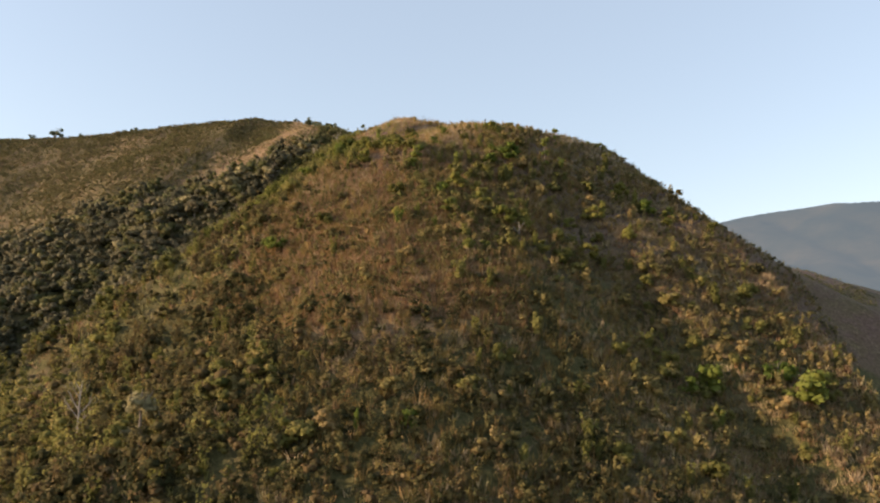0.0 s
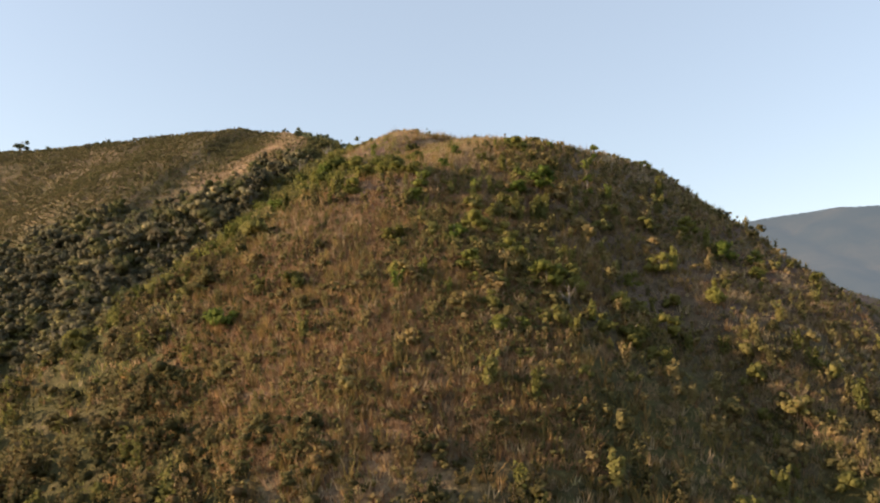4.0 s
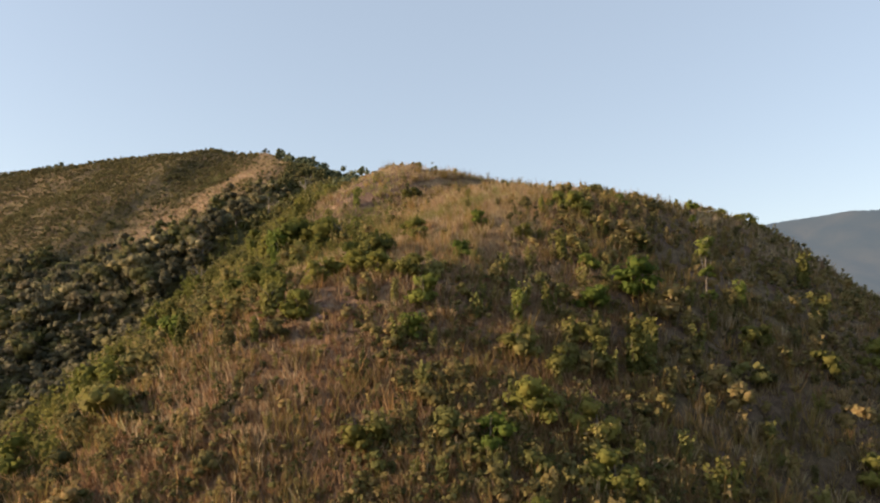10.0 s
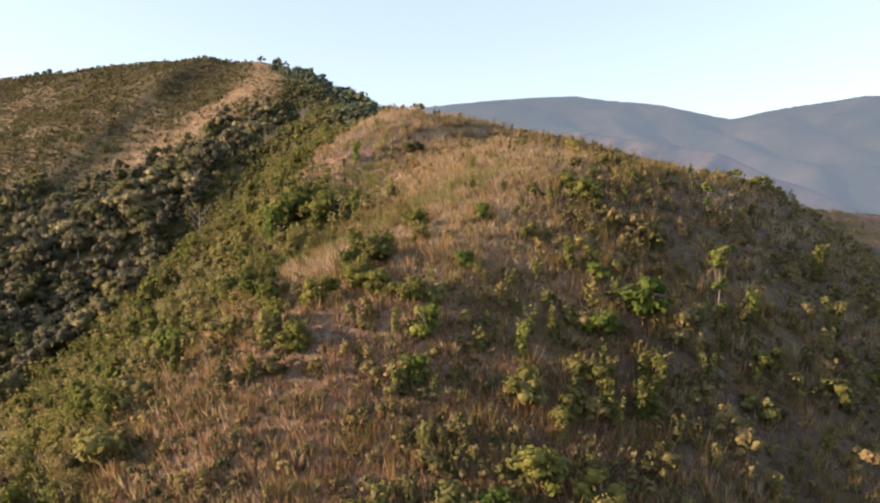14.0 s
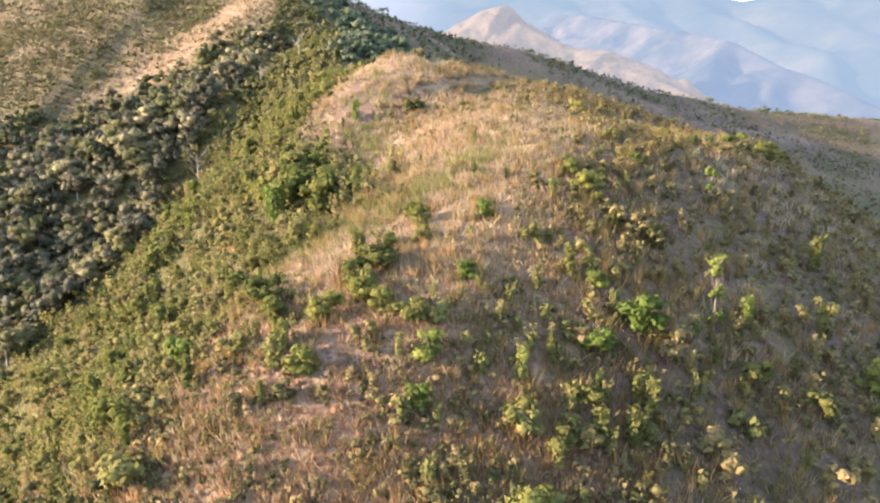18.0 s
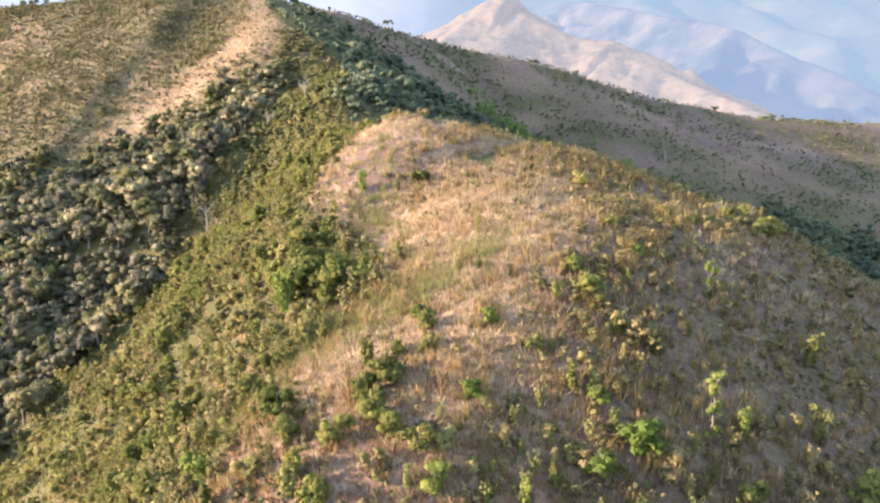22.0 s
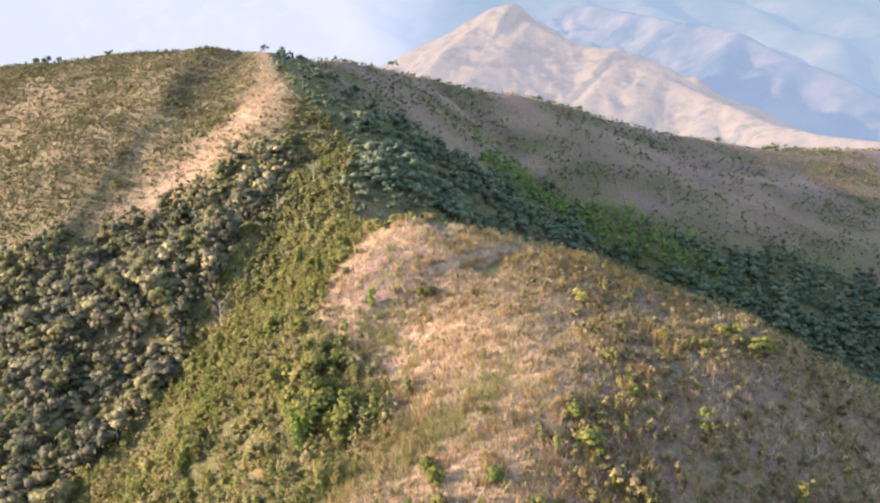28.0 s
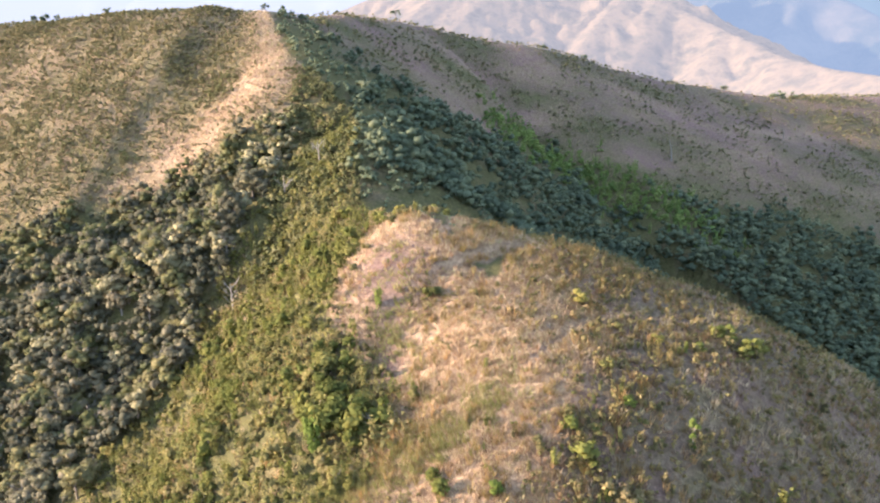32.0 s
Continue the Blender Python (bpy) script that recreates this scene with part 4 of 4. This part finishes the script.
YELLOW_PLACES = [(11.3, 140.9, 3.1), (9.8, 144.7, 2.4), (7.8, 140.1, 2.3), (10.3, 104.2, 3.6), (8.3, 108.7, 1.9), (13.9, 110.6, 2.5), (7.2, 109.3, 2.4), (13.4, 105.0, 2.3), (18.3, 105.0, 2.6), (27.4, 115.6, 3.4), (25.9, 115.6, 2.9), (34.0, 129.8, 3.2), (36.6, 128.7, 2.8), (41.2, 124.3, 2.1), (39.8, 120.6, 2.0), (30.5, 110.1, 2.5), (31.5, 113.1, 1.7), (22.8, 104.1, 2.9), (21.1, 111.6, 2.1),
                 (14.5, 101.3, 2.4), (8.9, 99.1, 1.4), (7.0, 97.2, 1.6), (4.7, 96.4, 2.3), (-0.2, 101.3, 1.9), (2.5, 103.2, 1.3), (2.1, 105.3, 2.7), (12.0, 98.1, 2.5), (7.0, 112.7, 2.6), (3.3, 112.6, 3.1), (-5.9, 104.2, 2.0), (-2.9, 103.8, 2.2), (35.3, 166.4, 2.5), (37.8, 164.2, 2.6), (33.2, 166.0, 2.1), (39.6, 165.0, 2.4), (36.6, 162.6, 2.1), (30.0, 161.2, 1.9), (27.6, 160.2, 1.8), (24.0, 161.6, 1.7), (-14.0, 192.0, 2.3), (-11.2, 193.0, 2.1), (-17.2, 190.6, 2.4), (-8.0, 192.4, 2.0), (-5.6, 191.4, 1.6), (-19.5, 188.6, 2.2), (14.4, 169.2, 2.4)]
LOWER_PLACES = [(12.4, 83.9, 3.1), (26.6, 88.2, 2.7), (22.4, 84.7, 2.3), (7.1, 89.4, 2.7), (5.0, 77.0, 2.3), (3.7, 72.8, 2.4), (7.8, 73.0, 1.9), (3.2, 90.0, 3.2), (18.2, 99.7, 3.1), (36.9, 108.5, 2.6), (38.8, 97.1, 3.4), (32.0, 95.9, 2.7), (23.3, 81.8, 2.5), (15.5, 69.6, 3.2), (-12.1, 66.1, 3.0), (-24.9, 75.5, 3.0),
                (-22.1, 84.9, 2.6), (-13.8, 78.1, 1.8), (-35.5, 90.6, 3.4), (-44.0, 94.3, 3.2), (-16.8, 104.1, 2.7), (-14.3, 97.5, 2.8), (-20.6, 104.4, 2.3), (-6.3, 110.6, 2.5), (26.6, 159.6, 1.3), (21.0, 159.3, 1.1), (19.3, 163.9, 1.4), (34.3, 142.2, 3.8), (31.5, 133.9, 3.4), (-7.3, 170.8, 2.4)]
stand(shrub_set("shrub", 6, FRESH, "fresh bright green leafy shrub on the dry slope", "bright green shrubs", False), FRESH_PLACES)
stand(shrub_set("shrub", 7, FLANK, "olive green shrub standing in dry grass", "olive shrubs", True), OLIVE_PLACES)
stand(shrub_set("shrub", 7, YELLOW, "yellow-green shrub on the shaded side of the spur", "yellowish shrubs", False), YELLOW_PLACES)
stand(shrub_set("shrub", 6, FLANK, "olive shrub low on the steep front slope", "olive shrubs", True), LOWER_PLACES)
stand(shrub_set("shrub", 3, DULL_SCRUB, "dark green dense shrub on the spur", "dark green shrubs", False, 0.11, 300), [(15.4, 126.3, 3.0), (15.5, 137.8, 2.5), (17.2, 151.1, 1.6), (7.3, 105.8, 2.3), (18.6, 164.5, 1.5)])
SMALL_SHRUBS = [spires(RNG, 8, 1.0, 170, 0.075) for _ in range(6)] + [crown(RNG, 1.2, 0.92, 0.04, 7, 150, 0.085) for _ in range(5)]
x, y = scatter(RNG, (4, 60, 58, 128), 200, lambda c, x, y: c["spur"] * np.clip(0.6 + 0.4 * c["patch"], 0.05, 1))
size = RNG.uniform(1.4, 2.7, len(x))
stand(shrub_set("shrub", 5, FLANK, "pale olive rounded shrub among withered tussocks", "slope shrubs", False), list(zip(x[:20], y[:20], size[:20])))
stuff("shrubs", SMALL_SHRUBS, x[20:], y[20:], size[20:], FLANK, "pale olive shrubs strewn over the lower slope", "shrubs", RNG)
x, y = scatter(RNG, (-6, 30, 108, 152), 420, lambda c, x, y: np.exp(-(((x - np.interp(y, [108, 128, 135, 141, 150], [4, 8, 10, 12, 17])) / np.interp(y, [110, 125, 145], [12, 9, 5])) ** 2)) * np.clip(0.75 + 0.5 * c["blot"], 0, 1))
size = RNG.uniform(1.0, 2.4, len(x)) * np.interp(y, [126, 138], [1.0, 0.6])
stand(shrub_set("shrub", 7, PALE_OLIVE, "pale olive upright shrub in withered grass", "spur shrubs", True, 0.09, 300), list(zip(x[:30], y[:30], size[:30])))
stuff("shrubs", SMALL_SHRUBS, x[30:150], y[30:150], size[30:150], PALE_OLIVE, "pale olive shrubs crowding the side of the spur", "shrubs", RNG)
x, y = scatter(RNG, (-30, 52, 62, 172), 900, lambda c, x, y: c["spur"] * np.clip(0.55 + 0.3 * c["patch"] - 0.5 * c["straw"], 0.05, 1))
size = RNG.uniform(1.1, 2.6, len(x)) * np.interp(y, [135, 148], [1.0, 0.6])
stand(shrub_set("shrub", 6, SCRUB, "small olive-brown shrub among the grass", "small shrubs", True), list(zip(x[:20], y[:20], size[:20])))
stuff("shrubs", SMALL_SHRUBS, x[20:], y[20:], size[20:], SCRUB, "small olive-brown shrubs dotted over the slopes", "shrubs", RNG)
stand(shrub_set("shrub", 4, CLUMP, "tall leafy green shrub in a thick clump", "green clump", False, 0.10, 420), [(-14.2, 149.0, 4.4), (-16.8, 149.8, 4.8), (-12.6, 150.8, 3.6), (-19.5, 150.6, 4.6), (-17.5, 153.0, 4.2), (-22.0, 152.5, 4.4), (-24.5, 154.5, 4.2), (-20.2, 155.5, 3.8)])
x, y = scatter(RNG, (-50, -12, 112, 200), 520, lambda c, x, y: c["green_flank"] * np.clip(0.35 + 0.9 * smooth_noise(x / 8, y / 8, 51), 0.03, 1))
size = RNG.uniform(1.8, 3.6, len(x))
stand(shrub_set("shrub", 5, CLUMP, "large rounded green shrub on the scrubby flank", "flank shrubs", False, 0.11, 340), list(zip(x[:30], y[:30], size[:30])))
stand(shrub_set("shrub", 5, FLANK, "large yellow-green shrub on the scrubby flank", "flank shrubs", False, 0.11, 340), list(zip(x[30:60], y[30:60], size[30:60])))
stuff("shrubs", SMALL_SHRUBS, x[60:150], y[60:150], size[60:150], CLUMP, "rounded green shrubs crowding the flank", "shrubs", RNG)
stand(shrub_set("shrub", 5, CLUMP, "leafy green shrub in a row across the spur", "green shrub row", False, 0.10, 420), [(-5, 138, 2.2), (-7.5, 135, 1.9), (-8, 132, 2.6), (-10, 130, 2.8), (-9, 127.5, 2.5), (-7.5, 125.5, 2.4), (-12, 126, 2.7), (-15, 123.5, 2.6), (-13, 121.5, 2.5), (-18, 130.5, 3.0), (-6, 140, 1.8), (-16.5, 127.5, 2.4), (-19.5, 133, 2.6), (-22, 136, 2.8)])
stand(shrub_set("shrub", 3, DULL_SCRUB, "dark low shrub on the crest of the spur", "crest shrubs", False), [(-15.0, 187.0, 1.6), (-12.3, 187.4, 1.7), (-10.5, 188.8, 1.4), (-7.5, 187.1, 1.8), (-9.0, 190.5, 1.5), (-5.0, 187.0, 1.0), (-13.5, 190.0, 1.6), (-2.5, 184.0, 0.8), (3.7, 178.4, 1.1), (-18.5, 181.0, 1.3), (-20.0, 177.0, 1.5), (-17.0, 169.0, 1.4), (-6.8, 170.7, 1.7), (-14.5, 188.0, 1.3), (-17.0, 190.5, 1.5), (8.0, 173.0, 1.1), (13.3, 164.7, 1.6)])

# ---- single trees ----
def rooted(ob, px, py, turn=0.0):
    ob.matrix_basis = pose(px, py, float(heights(np.array([px]), np.array([py]))[0]) - 0.1, 0, 0, turn)
    return ob


def trunk_with_branches(ob, bark, *given):
    trunk, branches = limb_pieces(RNG, *given)
    stem = part("trunk", mesh_of("trunk", *trunk, bark), ob)
    for piece in branches:
        part("branch", mesh_of("branch", *piece, bark), stem)


def lone_tree(name, px, py, tall, width, base, label, material, bark, lumps=9, count=160, leaf=0.2, limbs_n=5, category="tree", group="", flat=1.0):
    ob = tagged(new(name), label, category, group)
    trunk_with_branches(ob, bark, tall * 0.85, 0.022 * tall + 0.03, limbs_n, width * 0.33)
    part("crown", mesh_of("crown", *crown(RNG, width, (tall - base) * flat, base, lumps, count, leaf), material), ob)
    return rooted(ob, px, py, RNG.uniform(0, 360))


def bare_tree(px, py, tall, spread, label, forks=6, twigs=3):
    ob = tagged(new("bare_tree"), label, "tree")
    trunk_with_branches(ob, PALE_BARK, tall, 0.026 * tall, forks, spread, twigs)
    return rooted(ob, px, py, RNG.uniform(0, 360))


def slender_tree(px, py, tall, label):
    """A thin tree with separate clumps of leaves one above the other."""
    ob = tagged(new("slender_tree"), label, "tree")
    trunk_with_branches(ob, BARK, tall * 0.9, 0.07, 6, tall * 0.13)
    for low, high, wide in ((0.05, 0.28, 0.26), (0.36, 0.62, 0.22), (0.66, 1.0, 0.40)):
        part("leaf_clump", mesh_of("leaf_clump", *crown(RNG, wide * tall, (high - low) * tall, low * tall, 6, 110, 0.17), FRESH), ob)
    return rooted(ob, px, py)


slender_tree(20.2, 130.1, 6.6, "slender bright green tree with separate leaf clumps")
slender_tree(24.7, 145.6, 4.2, "thin sapling with a small bright crown")
bare_tree(-38.4, 77.4, 6.5, 2.2, "bare tree with pale forking branches on the flank")
bare_tree(12.2, 101.5, 3.2, 1.1, "leafless shrubby tree with thin pale branches")
bare_tree(75.4, 341.5, 8.0, 0.6, "tall dead pale trunk on the far slope", 2, 1)
bare_tree(134.5, 383.4, 5.0, 0.5, "dead pale trunk on the far slope", 2, 1)
for px, py in ((-50, 204), (-47, 196), (-60, 192), (-40, 214), (-34, 222)):
    bare_tree(px, py, RNG.uniform(5.0, 7.0), 2.0, "leafless pale-barked tree among the forest crowns", 7, 3)
lone_tree("silvery_tree", -29.6, 72.4, 6.6, 3.6, 0.6, "silvery-leaved tree low on the flank", PALE_LEAF, BARK, 10, 200, 0.26)
lone_tree("pale_tree", -62.4, 203.5, 8.6, 6.2, 2.8, "large tree with a pale straw-coloured crown", PALE_LEAF, PALE_BARK, 12, 320, 0.30)
lone_tree("ridge_tree", -33, 394, 5.6, 6.0, 3.0, "lone flat-topped tree on the far ridge crest", SHADY, BARK, 8, 150, 0.4, 5, flat=0.8)
lone_tree("ridge_tree", -65.5, 304.5, 2.6, 3.0, 0.7, "small tree on the grassy peak", SHADY, BARK, 6, 90, 0.26)
for px, py, tall in ((-53, 303, 4.4), (-50, 299, 4.0), (-48.5, 294, 4.2), (-55, 306, 3.2), (-46, 287, 4.0)):
    lone_tree("ridge_tree", px, py, tall * 0.75, tall * 0.8, 0.3, "dark tree on the shaded edge of the peak", SHADY, BARK, 7, 110, 0.3, group="peak trees")
for px, py, tall in ((-141.8, 313, 4.6), (-138, 313.5, 3.0), (-146.6, 315, 3.4), (-122, 316, 4.0), (-168, 316, 4.0), (-191, 317, 4.4), (-157, 327, 5.0), (-161, 328, 4.4), (-152.5, 327, 5.2)):
    lone_tree("ridge_tree", px, py, tall * 0.8, tall * 0.85, 0.6, "small tree standing on the bare skyline ridge", SHADY, BARK, 6, 80, 0.3, group="skyline trees")
for px, py, tall in ((127.5, 441, 3.2), (156.2, 450.5, 4.2), (161, 452, 4.8), (168, 455, 4.0), (-13.2, 401, 2.2), (-4, 403, 2.0), (33.8, 413.5, 2.8), (53.2, 418.5, 2.8), (174, 458, 3.0)):
    lone_tree("ridge_bush", px, py, tall, tall * 1.3, 0.2, "dark bush on the crest of the far ridge", SHADY, BARK, 6, 80, 0.3, category="bush", group="ridge bushes")

lone_tree("ridge_tree", -179, 315, 6.2, 7.0, 1.6, "spreading tree on the bare skyline ridge", SHADY, BARK, 9, 160, 0.4, 6, group="skyline trees")

# ---- stones on the bare red patches ----
def stone(rng):
    bm = bmesh.new()
    bmesh.ops.create_icosphere(bm, subdivisions=1, radius=0.5)
    for v in bm.verts:
        v.co *= rng.uniform(0.7, 1.15)
        v.co.z *= 0.6
    bm.verts.index_update()
    out = np.array([v.co for v in bm.verts]), np.array([[v.index for v in f.verts] for f in bm.faces])
    bm.free()
    return out


def stone_material():
    m, n, l, b = nodes_of("red_stone")
    f, info = noise_node(n, l, 5, 5, 0.7), n.new("ShaderNodeObjectInfo")
    c = ramp_node(n, l, f, [(0.3, (0.10, 0.068, 0.062)), (0.7, (0.25, 0.175, 0.155))])
    l.new(mix_node(n, l, math_node(n, l, "MULTIPLY", info.outputs["Random"], 0.4), c, (0.22, 0.165, 0.15)), b.inputs["Base Color"])
    b.inputs["Roughness"].default_value = 0.95
    bump_node(n, l, f, 0.6, 0.04, b)
    return m


RED_STONE = stone_material()
STONES = [stone(RNG) for _ in range(6)]
x, y = scatter(RNG, (-24, -3, 118, 192), 5200, lambda c, x, y: c["spur"] * np.clip(c["red"] * 1.1 - 0.15, 0, 1) * np.clip(0.6 + 0.6 * c["blot"], 0, 1))
stuff("rubble", STONES, x, y, RNG.uniform(0.12, 0.5, len(x)), RED_STONE, "loose red-grey stone rubble on bare soil", "rubble", RNG, sink=0.02)
stone_meshes = [mesh_of("rock", *st, RED_STONE) for st in STONES]
x, y = scatter(RNG, (-17, -5, 119, 133), 160, lambda c, x, y: np.clip(c["red"], 0, 1))
for i, (px, py) in enumerate(zip(x[:60], y[:60])):
    ob = tagged(new("rock", stone_meshes[i % len(stone_meshes)]), "weathered red-grey rock lying on bare soil", "rock", "rocks on the bare patch")
    scale = RNG.uniform(0.35, 0.75)
    ob.matrix_basis = pose(px, py, float(heights(np.array([px]), np.array([py]))[0]) + 0.02 * scale, 0, 0, RNG.uniform(0, 360)) @ Matrix.Diagonal((scale, scale, scale, 1))
